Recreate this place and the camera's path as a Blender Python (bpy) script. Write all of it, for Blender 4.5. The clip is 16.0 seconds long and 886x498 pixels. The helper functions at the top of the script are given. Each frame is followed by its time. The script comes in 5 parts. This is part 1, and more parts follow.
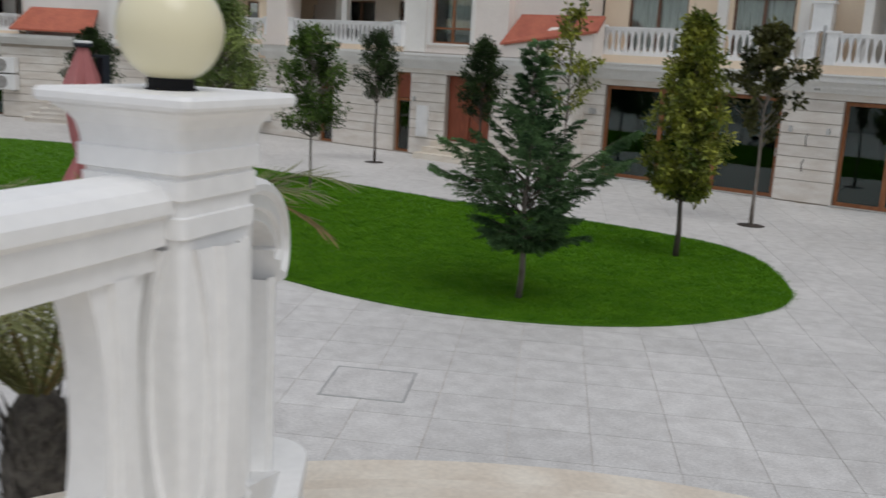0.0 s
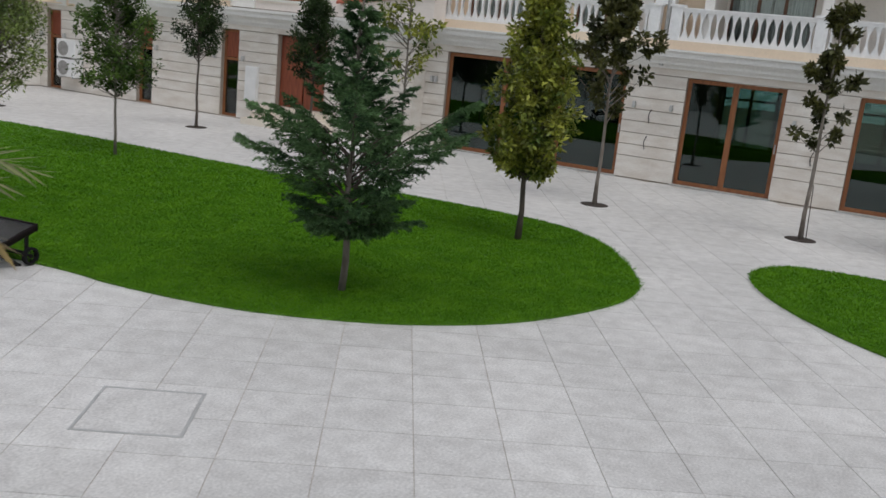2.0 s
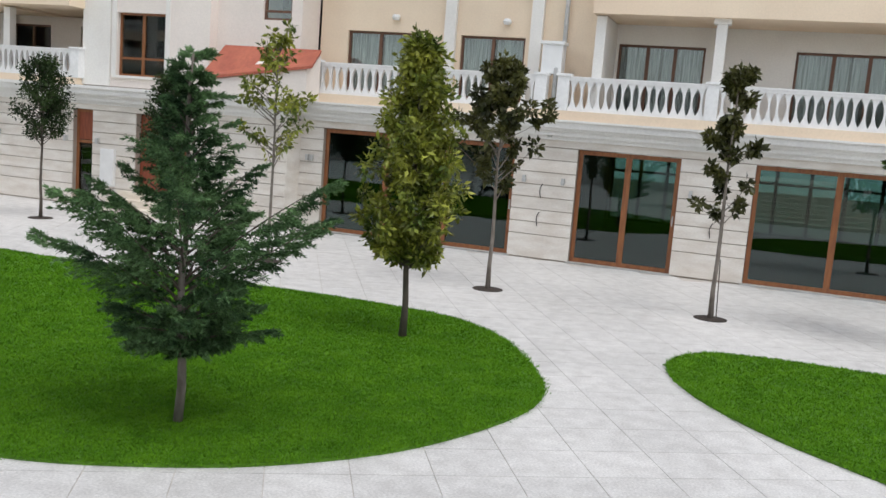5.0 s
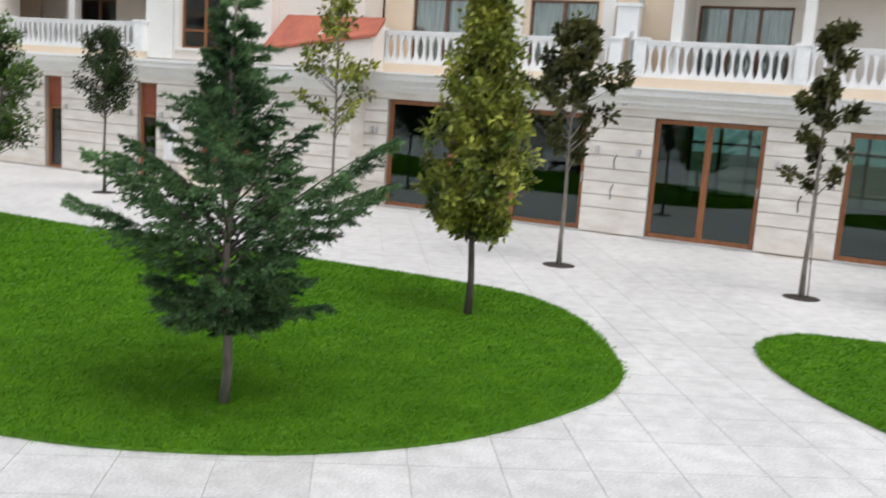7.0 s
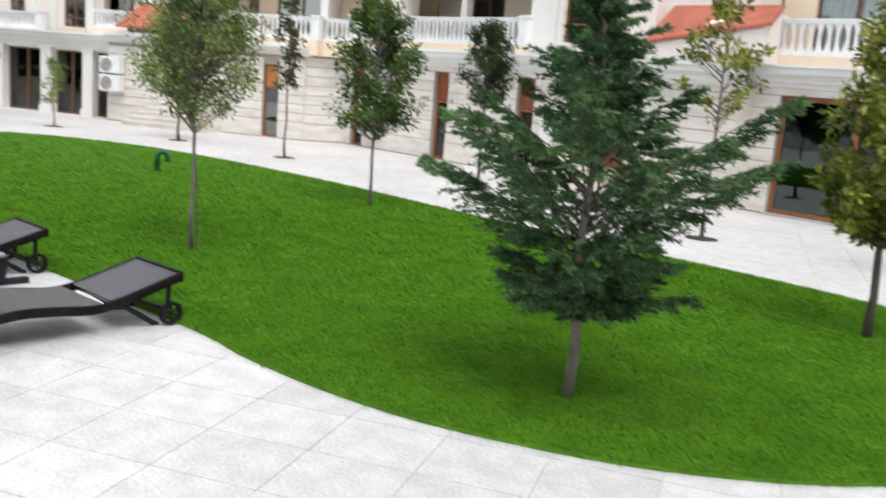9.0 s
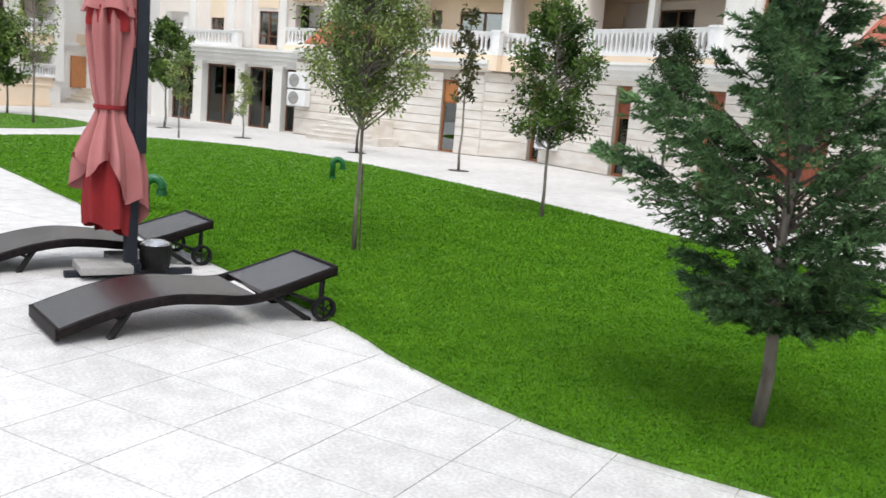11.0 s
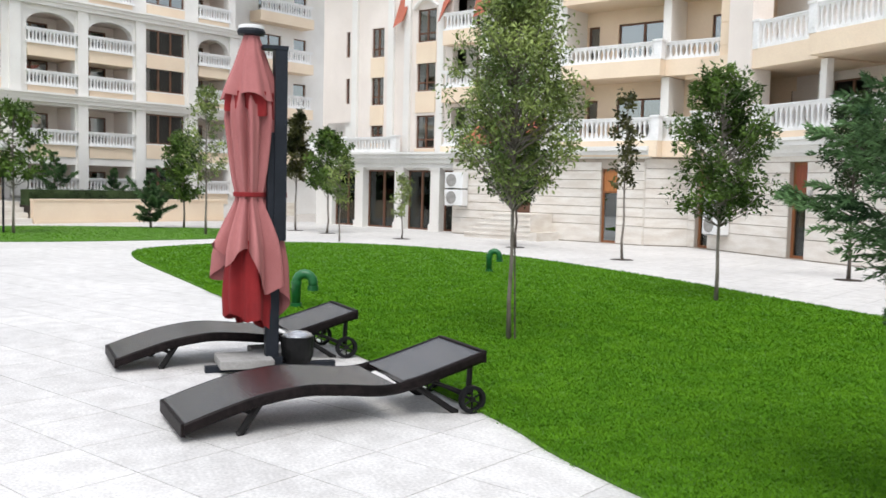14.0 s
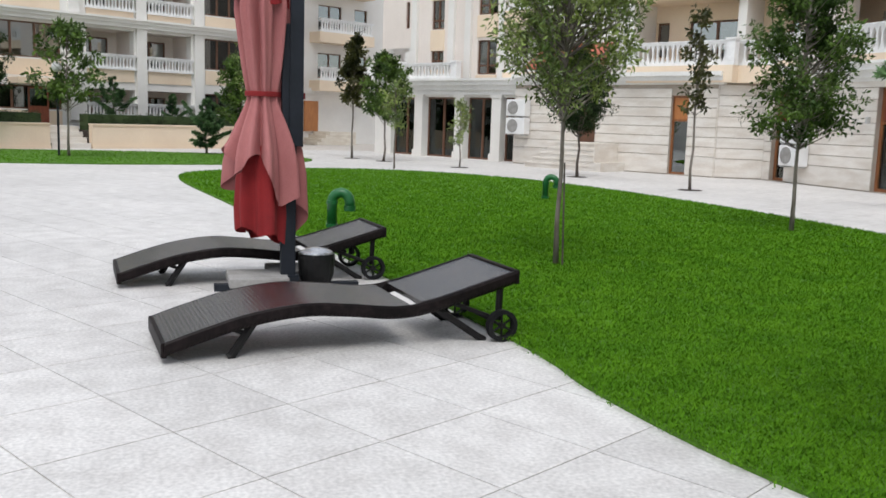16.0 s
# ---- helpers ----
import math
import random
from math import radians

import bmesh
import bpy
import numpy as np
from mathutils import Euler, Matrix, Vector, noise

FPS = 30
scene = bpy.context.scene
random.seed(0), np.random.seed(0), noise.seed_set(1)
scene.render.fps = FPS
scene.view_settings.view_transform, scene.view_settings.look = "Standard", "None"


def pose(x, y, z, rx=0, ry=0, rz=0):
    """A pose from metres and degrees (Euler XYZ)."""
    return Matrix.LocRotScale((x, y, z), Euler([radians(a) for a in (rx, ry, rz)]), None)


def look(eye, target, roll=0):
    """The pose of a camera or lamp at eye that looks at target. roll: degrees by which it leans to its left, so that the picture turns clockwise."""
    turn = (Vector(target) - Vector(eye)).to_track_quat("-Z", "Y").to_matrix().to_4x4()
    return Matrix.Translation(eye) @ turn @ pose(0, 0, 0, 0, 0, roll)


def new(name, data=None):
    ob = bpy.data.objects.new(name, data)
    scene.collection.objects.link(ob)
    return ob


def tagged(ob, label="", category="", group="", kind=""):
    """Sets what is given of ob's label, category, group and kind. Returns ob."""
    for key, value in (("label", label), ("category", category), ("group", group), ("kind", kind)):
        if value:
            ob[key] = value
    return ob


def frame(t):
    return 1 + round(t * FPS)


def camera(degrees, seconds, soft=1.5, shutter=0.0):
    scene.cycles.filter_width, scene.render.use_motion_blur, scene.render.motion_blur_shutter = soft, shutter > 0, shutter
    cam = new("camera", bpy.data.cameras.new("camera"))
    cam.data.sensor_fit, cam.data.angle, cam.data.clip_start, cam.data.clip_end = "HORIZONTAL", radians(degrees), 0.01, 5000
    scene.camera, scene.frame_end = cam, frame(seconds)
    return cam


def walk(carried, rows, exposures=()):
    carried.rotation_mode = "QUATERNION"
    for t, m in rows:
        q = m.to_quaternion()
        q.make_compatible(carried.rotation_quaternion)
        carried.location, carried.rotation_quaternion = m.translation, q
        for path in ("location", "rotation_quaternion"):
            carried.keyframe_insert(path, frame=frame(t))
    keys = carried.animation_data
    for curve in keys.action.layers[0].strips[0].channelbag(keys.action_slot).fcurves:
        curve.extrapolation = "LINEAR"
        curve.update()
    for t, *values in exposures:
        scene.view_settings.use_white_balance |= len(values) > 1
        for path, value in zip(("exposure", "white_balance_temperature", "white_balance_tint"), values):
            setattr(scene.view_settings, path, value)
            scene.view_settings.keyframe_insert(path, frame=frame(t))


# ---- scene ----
cam = camera(52.0, 16.0, shutter=0.5)
PATH = [
    (0, (3.156, -4.49, 2.957), (2.02, -2.899, 2.537), 3.14),
    (0.3, (3.084, -4.248, 2.931), (2.023, -2.609, 2.496), 3.85),
    (0.5, (3.035, -4.093, 2.913), (2.015, -2.43, 2.471), 3.96),
    (0.7, (2.985, -3.942, 2.895), (2.002, -2.259, 2.446), 4.13),
    (1, (2.909, -3.724, 2.868), (1.968, -2.019, 2.412), 4.50),
    (1.5, (2.752, -3.391, 2.852), (1.871, -1.656, 2.389), 5.02),
    (2, (2.583, -3.075, 2.855), (1.746, -1.317, 2.391), 5.76),
    (2.5, (2.423, -2.757, 2.865), (1.624, -0.979, 2.413), 6.26),
    (3, (2.304, -2.427, 2.837), (1.534, -0.628, 2.42), 5.92),
    (3.5, (2.201, -2.113, 2.812), (1.466, -0.29, 2.441), 5.69),
    (4, (2.144, -1.808, 2.791), (1.458, 0.044, 2.477), 5.50),
    (6.3, (1.94, -0.92, 2.647), (1.294, 0.957, 2.386), 4.30),
    (6.5, (1.918, -0.853, 2.629), (1.232, 1.009, 2.376), 4.11),
    (7, (1.825, -0.655, 2.552), (1.041, 1.154, 2.219), 3.95),
    (7.5, (1.724, -0.456, 2.462), (0.795, 1.269, 2.06), 4.06),
    (8, (1.614, -0.259, 2.36), (0.498, 1.351, 1.955), 4.61),
    (8.5, (1.499, -0.075, 2.26), (0.232, 1.387, 1.754), 5.15),
    (9, (1.384, 0.09, 2.167), (-0.045, 1.44, 1.801), 4.64),
    (9.5, (1.271, 0.238, 2.081), (-0.2565, 1.4858, 1.761), 4.76),
    (12, (0.802, 0.672, 1.754), (-0.94, 1.606, 1.449), 3.69),
    (12.5, (0.72, 0.736, 1.712), (-1.061, 1.616, 1.479), 3.07),
    (13, (0.636, 0.797, 1.678), (-1.174, 1.627, 1.495), 2.53),
    (13.5, (0.529, 0.872, 1.639), (-1.306, 1.652, 1.479), 1.96),
    (14, (0.397, 0.966, 1.591), (-1.462, 1.691, 1.452), 1.33),
    (14.5, (0.247, 1.08, 1.532), (-1.636, 1.745, 1.417), 0.24),
    (15, (0.081, 1.214, 1.464), (-1.814, 1.843, 1.347), 0.25),
    (15.5, (-0.099, 1.36, 1.393), (-1.985, 1.985, 1.164), 1.78),
    (16, (-0.294, 1.5, 1.335), (-2.185, 2.085, 1.053), 1.83),
]
EXPOSURES = [(0, -0.24), (1, -0.20), (2, -0.08), (2.6, 0.01), (3, 0.06), (3.5, 0.21), (4, 0.33), (6.5, 0.60), (9, 0.88), (13, 0.90), (14.5, 0.86), (15, 0.80), (16, 0.55)]
walk(cam, [(t, look(e, g, r)) for t, e, g, r in PATH], EXPOSURES)

# ---- world, sun, exposure ----
world = bpy.data.worlds.new("overcast_sky")
scene.world = world
world.use_nodes = True
wn, wl = world.node_tree.nodes, world.node_tree.links
sky = wn.new("ShaderNodeTexSky")
sky.sky_type = "NISHITA"
sky.sun_disc = False
sky.sun_elevation = radians(70)
sky.sun_rotation = radians(200)
hsv = wn.new("ShaderNodeHueSaturation")
hsv.inputs["Saturation"].default_value = 0.34
wl.new(sky.outputs[0], hsv.inputs["Color"])
wl.new(hsv.outputs[0], wn["Background"].inputs["Color"])
wn["Background"].inputs["Strength"].default_value = 0.15
sun_data = bpy.data.lights.new("sun", "SUN")
sun_data.energy, sun_data.angle, sun_data.color = 1.3, radians(35), (1.0, 0.985, 0.965)
sun = new("sun", sun_data)
sun.matrix_world = look((12, -4.5, 21), (0, 0, 0))


# ---- materials ----
def mat(name, c1, c2=None, scale=6.0, rough=0.7, metal=0.0, bump=0.0, bump_scale=None, fine=None, spec=0.5, detail=4.0,
        contrast=(0.35, 0.65), stretch=(1, 1, 1), per_object=0.0, per_island=0.0, space="Object", stain=0.0):
    m = bpy.data.materials.new(name)
    m.use_nodes = True
    n, l = m.node_tree.nodes, m.node_tree.links
    p = n["Principled BSDF"]
    p.inputs["Roughness"].default_value = rough
    p.inputs["Metallic"].default_value = metal
    p.inputs["Specular IOR Level"].default_value = spec
    co = n.new("ShaderNodeTexCoord")
    mp = n.new("ShaderNodeMapping")
    mp.inputs["Scale"].default_value = stretch
    if space == "World":
        ge = n.new("ShaderNodeNewGeometry")
        l.new(ge.outputs["Position"], mp.inputs["Vector"])
    else:
        l.new(co.outputs[space], mp.inputs["Vector"])
    c2 = c2 or tuple(v * 0.85 for v in c1)
    tex = n.new("ShaderNodeTexNoise")
    tex.inputs["Scale"].default_value, tex.inputs["Detail"].default_value = scale, detail
    l.new(mp.outputs[0], tex.inputs["Vector"])
    ramp = n.new("ShaderNodeValToRGB")
    ramp.color_ramp.elements[0].position, ramp.color_ramp.elements[1].position = contrast
    ramp.color_ramp.elements[0].color, ramp.color_ramp.elements[1].color = (*c2, 1), (*c1, 1)
    l.new(tex.outputs["Fac"], ramp.inputs[0])
    col = ramp.outputs[0]
    if fine:
        t2 = n.new("ShaderNodeTexNoise")
        t2.inputs["Scale"].default_value, t2.inputs["Detail"].default_value = fine[0], 6
        l.new(mp.outputs[0], t2.inputs["Vector"])
        mr = n.new("ShaderNodeMapRange")
        mr.inputs[1].default_value, mr.inputs[2].default_value = 0.3, 0.7
        mr.inputs[3].default_value, mr.inputs[4].default_value = 1 - fine[1], 1 + fine[1]
        l.new(t2.outputs["Fac"], mr.inputs[0])
        mx = n.new("ShaderNodeMix")
        mx.data_type, mx.blend_type = "RGBA", "MULTIPLY"
        mx.inputs["Factor"].default_value = 1
        l.new(col, mx.inputs["A"]), l.new(mr.outputs[0], mx.inputs["B"])
        col = mx.outputs["Result"]
    if stain:
        t3 = n.new("ShaderNodeTexNoise")
        t3.inputs["Scale"].default_value, t3.inputs["Detail"].default_value = 0.45, 5
        l.new(mp.outputs[0], t3.inputs["Vector"])
        m3 = n.new("ShaderNodeMapRange")
        m3.inputs[1].default_value, m3.inputs[2].default_value = 0.35, 0.7
        m3.inputs[3].default_value, m3.inputs[4].default_value = 1 - stain, 1 + stain * 0.5
        l.new(t3.outputs["Fac"], m3.inputs[0])
        x3 = n.new("ShaderNodeMix")
        x3.data_type, x3.blend_type = "RGBA", "MULTIPLY"
        x3.inputs["Factor"].default_value = 1
        l.new(col, x3.inputs["A"]), l.new(m3.outputs[0], x3.inputs["B"])
        col = x3.outputs["Result"]
    if per_object or per_island:
        if per_object:
            rn = n.new("ShaderNodeObjectInfo").outputs["Random"]
        else:
            rn = n.new("ShaderNodeNewGeometry").outputs["Random Per Island"]
        amt = per_object or per_island
        mr = n.new("ShaderNodeMapRange")
        mr.inputs[3].default_value, mr.inputs[4].default_value = 1 - amt, 1 + amt
        l.new(rn, mr.inputs[0])
        mx = n.new("ShaderNodeMix")
        mx.data_type, mx.blend_type = "RGBA", "MULTIPLY"
        mx.inputs["Factor"].default_value = 1
        l.new(col, mx.inputs["A"]), l.new(mr.outputs[0], mx.inputs["B"])
        col = mx.outputs["Result"]
    l.new(col, p.inputs["Base Color"])
    if bump:
        tb = n.new("ShaderNodeTexNoise")
        tb.inputs["Scale"].default_value, tb.inputs["Detail"].default_value = bump_scale or scale * 8, 6
        l.new(mp.outputs[0], tb.inputs["Vector"])
        bp = n.new("ShaderNodeBump")
        bp.inputs["Strength"].default_value, bp.inputs["Distance"].default_value = bump, 0.01
        l.new(tb.outputs["Fac"], bp.inputs["Height"])
        l.new(bp.outputs[0], p.inputs["Normal"])
    return m


def glass_mat(name, tint, gloss):
    m = bpy.data.materials.new(name)
    m.use_nodes = True
    n, l = m.node_tree.nodes, m.node_tree.links
    n.remove(n["Principled BSDF"])
    tr, gl, mx, fr = (n.new(k) for k in ("ShaderNodeBsdfTransparent", "ShaderNodeBsdfGlossy", "ShaderNodeMixShader", "ShaderNodeFresnel"))
    tr.inputs[0].default_value = (*tint, 1)
    gl.inputs["Roughness"].default_value = 0.02
    gl.inputs["Color"].default_value = (0.92, 0.97, 0.96, 1)
    fr.inputs["IOR"].default_value = gloss
    l.new(fr.outputs[0], mx.inputs[0]), l.new(tr.outputs[0], mx.inputs[1]), l.new(gl.outputs[0], mx.inputs[2])
    l.new(mx.outputs[0], n["Material Output"].inputs[0])
    return m


def leaf_mat(name, c1, c2, rough=0.45, spec=0.4, vary=0.35):
    m = mat(name, c1, c2, scale=2.5, rough=rough, per_island=vary, spec=spec, space="World")
    n, l = m.node_tree.nodes, m.node_tree.links
    p = n["Principled BSDF"]
    tl = n.new("ShaderNodeBsdfTranslucent")
    mx = n.new("ShaderNodeMixShader")
    mx.inputs[0].default_value = 0.17
    src = p.inputs["Base Color"].links[0].from_socket
    l.new(src, tl.inputs[0])
    l.new(p.outputs[0], mx.inputs[1]), l.new(tl.outputs[0], mx.inputs[2])
    l.new(mx.outputs[0], n["Material Output"].inputs[0])
    return m


PAVING = mat("granite_paving", (0.66, 0.645, 0.625), (0.56, 0.543, 0.525), scale=5.0, rough=0.6, bump=0.3, bump_scale=70, fine=(45, 0.16), per_object=0.05, space="World", stain=0.11)
JOINT = mat("paving_joint", (0.60, 0.565, 0.52), (0.50, 0.455, 0.41), scale=5, rough=0.9, bump=0.3, space="World", fine=(40, 0.15))
GRASS_SOIL = mat("lawn_turf", (0.082, 0.205, 0.009), (0.058, 0.158, 0.007), scale=2.0, rough=0.9, bump=0.4, bump_scale=45, space="World", fine=(60, 0.4))
GRASS = leaf_mat("grass_blade", (0.107, 0.258, 0.011), (0.074, 0.202, 0.008), 0.8, 0.1, 0.24)
TRAVERTINE = mat("cream_travertine", (0.78, 0.72, 0.62), (0.66, 0.58, 0.48), scale=2.2, rough=0.5, fine=(25, 0.08), stretch=(1, 1, 5), bump=0.1, space="World")
LIMESTONE = mat("limestone_cladding", (0.765, 0.725, 0.665), (0.65, 0.59, 0.52), scale=1.6, rough=0.65, fine=(20, 0.07), stretch=(1, 1, 3.5), per_object=0.05, bump=0.12, space="World", stain=0.06)
GROOVE = mat("cladding_groove", (0.42, 0.36, 0.30), scale=3, rough=0.9)
PLASTER = mat("white_plaster", (0.82, 0.80, 0.76), (0.76, 0.73, 0.69), scale=0.8, rough=0.8, fine=(30, 0.04), bump=0.1, bump_scale=80, space="World", stain=0.05)
BEIGE = mat("peach_plaster", (0.83, 0.685, 0.52), (0.78, 0.625, 0.47), scale=0.8, rough=0.8, fine=(30, 0.04), bump=0.1, bump_scale=80, space="World", stain=0.05)
PINKISH = mat("pale_rose_plaster", (0.82, 0.745, 0.685), (0.77, 0.695, 0.635), scale=0.8, rough=0.8, fine=(30, 0.04), bump=0.1, bump_scale=80, space="World", stain=0.05)
CORNICE = mat("grey_white_moulding", (0.80, 0.785, 0.755), (0.73, 0.715, 0.685), scale=1.2, rough=0.7, fine=(20, 0.05), space="World", stain=0.08)
MARBLE = mat("white_cast_stone", (0.90, 0.895, 0.88), (0.86, 0.855, 0.84), scale=3, rough=0.45, fine=(18, 0.03), bump=0.06, bump_scale=30, space="World", stain=0.04)
RAIL_WHITE = mat("white_balustrade", (0.84, 0.83, 0.82), (0.77, 0.77, 0.76), scale=3, rough=0.6, fine=(15, 0.05), space="World")
ROOF_RED = mat("red_roof_sheet", (0.46, 0.13, 0.075), (0.38, 0.10, 0.06), scale=2.5, rough=0.6, fine=(12, 0.12), per_object=0.12, space="World")
WOOD = mat("brown_wood_frame", (0.30, 0.115, 0.04), (0.20, 0.07, 0.025), scale=3, rough=0.45, stretch=(8, 8, 1), fine=(30, 0.15))
WOOD_DARK = mat("dark_brown_frame", (0.16, 0.075, 0.04), (0.11, 0.05, 0.03), scale=3, rough=0.5, stretch=(8, 8, 1), fine=(30, 0.15))
WOOD_RED = mat("red_brown_door_panel", (0.27, 0.07, 0.03), (0.19, 0.045, 0.02), scale=3, rough=0.5, stretch=(8, 8, 1), fine=(30, 0.12))
ORANGE_WOOD = mat("orange_wood_panel", (0.50, 0.20, 0.06), (0.40, 0.15, 0.045), scale=3, rough=0.5, stretch=(8, 8, 1), fine=(30, 0.12))
# the darkness of unlit rooms is put into this grey
ROOM_SHADE = mat("dim_room_wall", (0.20, 0.185, 0.17), scale=1, rough=0.9)
CURTAIN = mat("white_curtain", (0.60, 0.60, 0.59), (0.26, 0.26, 0.26), scale=9, rough=0.9, stretch=(4, 4, 0.15))
GLASS = glass_mat("window_glass", (0.85, 0.89, 0.88), 1.7)
GLASS_SKY = glass_mat("coated_window_glass", (0.45, 0.49, 0.50), 3.0)
GLASS_DARK = glass_mat("tinted_door_glass", (0.30, 0.47, 0.45), 1.75)
BARK = mat("grey_bark", (0.24, 0.21, 0.18), (0.12, 0.10, 0.08), scale=14, rough=0.9, stretch=(1, 1, 0.3), bump=0.6, bump_scale=50)
BARK_DARK = mat("dark_bark", (0.12, 0.095, 0.075), (0.06, 0.05, 0.04), scale=14, rough=0.9, stretch=(1, 1, 0.3), bump=0.6, bump_scale=50)
SOIL = mat("dark_soil", (0.06, 0.045, 0.035), (0.03, 0.024, 0.02), scale=20, rough=1.0, bump=0.8)
LEAF_CEDAR = leaf_mat("cedar_needles", (0.125, 0.225, 0.088), (0.022, 0.054, 0.022), 0.6, 0.15, 0.5)
LEAF_LAUREL = leaf_mat("laurel_leaves", (0.30, 0.31, 0.045), (0.060, 0.095, 0.012), 0.4, 0.3, 0.55)
LEAF_MAG = leaf_mat("magnolia_leaves", (0.105, 0.105, 0.030), (0.022, 0.028, 0.008), 0.35, 0.25)
LEAF_DARK = leaf_mat("dark_round_leaves", (0.040, 0.070, 0.018), (0.010, 0.024, 0.006), 0.45, 0.2)
LEAF_PALE = leaf_mat("pale_green_leaves", (0.28, 0.345, 0.095), (0.08, 0.13, 0.028), 0.4, 0.4, 0.5)
LEAF_MID = leaf_mat("mid_green_leaves", (0.115, 0.190, 0.034), (0.030, 0.064, 0.011), 0.45, 0.25, 0.5)
LEAF_HEDGE = leaf_mat("hedge_leaves", (0.045, 0.075, 0.025), (0.02, 0.04, 0.012), 0.5)
BLOSSOM = mat("white_petal", (0.82, 0.80, 0.72), (0.74, 0.70, 0.6), scale=12, rough=0.6)
PALM = leaf_mat("palm_leaflets", (0.24, 0.24, 0.085), (0.13, 0.15, 0.05), 0.5)
PALM_DRY = leaf_mat("dry_palm_leaflets", (0.34, 0.25, 0.10), (0.22, 0.16, 0.06), 0.6)
FIBRE = mat("palm_fibre", (0.20, 0.18, 0.15), (0.09, 0.08, 0.07), scale=16, rough=1.0, bump=0.9)
CANOPY = mat("faded_rose_fabric", (0.41, 0.155, 0.15), (0.34, 0.115, 0.112), scale=2.0, rough=0.9, fine=(90, 0.06), bump=0.15, bump_scale=200)
CANOPY_IN = mat("deep_red_fabric", (0.26, 0.012, 0.014), (0.18, 0.008, 0.010), scale=3, rough=0.9, fine=(90, 0.08))
ANTHRACITE = mat("anthracite_metal", (0.020, 0.024, 0.032), (0.014, 0.017, 0.022), scale=4, rough=0.5, fine=(30, 0.1), spec=0.2)
RUBBER = mat("black_rubber", (0.016, 0.016, 0.017), (0.009, 0.009, 0.010), scale=8, rough=0.8, spec=0.15)
BLACK_METAL = mat("black_painted_metal", (0.018, 0.017, 0.017), (0.010, 0.009, 0.009), scale=6, rough=0.5, spec=0.2)
GREY_STONE = mat("grey_concrete_slab", (0.33, 0.32, 0.305), (0.25, 0.24, 0.225), scale=6, rough=0.9, bump=0.3, fine=(40, 0.1))
FOIL = mat("crumpled_clear_plastic", (0.62, 0.63, 0.64), (0.30, 0.31, 0.32), scale=9, rough=0.22, metal=0.7, bump=0.8, bump_scale=25)
POT = mat("dark_plastic_pot", (0.007, 0.007, 0.007), (0.014, 0.014, 0.014), scale=9, rough=0.35, bump=0.5, bump_scale=25, spec=0.12)
GREEN_PAINT = mat("green_painted_pipe", (0.012, 0.13, 0.035), (0.008, 0.09, 0.025), scale=6, rough=0.35, fine=(25, 0.15))
GLOBE = mat("cream_opal_globe", (0.80, 0.74, 0.52), (0.76, 0.70, 0.48), scale=2, rough=0.28)
WHITE_BOX = mat("white_enamel", (0.80, 0.80, 0.79), (0.74, 0.74, 0.73), scale=4, rough=0.4)
STEEL = mat("galvanised_pipe", (0.55, 0.55, 0.54), (0.45, 0.45, 0.44), scale=6, rough=0.5, metal=0.4)


def wicker(name, gloss, rough):
    m = mat(name, (0.016, 0.0115, 0.0115), (0.007, 0.0055, 0.0055), scale=10, rough=rough, fine=(40, 0.25), spec=gloss)
    n, l = m.node_tree.nodes, m.node_tree.links
    p = n["Principled BSDF"]
    p.inputs["Coat Weight"].default_value, p.inputs["Coat Roughness"].default_value, p.inputs["Coat IOR"].default_value = gloss * 0.30, 0.25, 1.8
    co = n.new("ShaderNodeTexCoord")
    w1, w2 = n.new("ShaderNodeTexWave"), n.new("ShaderNodeTexWave")
    w1.bands_direction, w2.bands_direction = "X", "Y"
    for w, sc in ((w1, 14), (w2, 14)):
        w.inputs["Scale"].default_value = sc
        l.new(co.outputs["Object"], w.inputs["Vector"])
    mu = n.new("ShaderNodeMath")
    mu.operation = "MULTIPLY"
    l.new(w1.outputs["Fac"], mu.inputs[0]), l.new(w2.outputs["Fac"], mu.inputs[1])
    bp = n.new("ShaderNodeBump")
    bp.inputs["Strength"].default_value, bp.inputs["Distance"].default_value = 0.5, 0.005
    l.new(mu.outputs[0], bp.inputs["Height"])
    l.new(bp.outputs[0], p.inputs["Normal"])
    return m


WICKER = wicker("dark_brown_wicker", 0.95, 0.26)
WICKER_EDGE = wicker("dark_wicker_edging", 0.08, 0.5)


# ---- helpers of this place ----
def finish(name, bm, material, parent=None, smooth=False):
    me = bpy.data.meshes.new(name)
    bm.normal_update()
    bm.to_mesh(me)
    bm.free()
    me.materials.append(material)
    if smooth:
        me.polygons.foreach_set("use_smooth", [True] * len(me.polygons))
    ob = new(name, me)
    if parent:
        ob.parent = parent
    return ob


def part(name, bm, material, parent, label="", smooth=False):
    ob = finish(name, bm, material, parent, smooth)
    return tagged(ob, label) if label else ob


def again(ob, parent, m):
    """Another object on the same mesh under parent."""
    o = new(ob.name.split(".")[0], ob.data)
    o.parent = parent
    o.matrix_basis = m
    return o


def thing(name, m, label, category, group="", kind=""):
    ob = new(name)
    ob.empty_display_size = 0.2
    ob.matrix_basis = m
    return tagged(ob, label, category, group, kind)


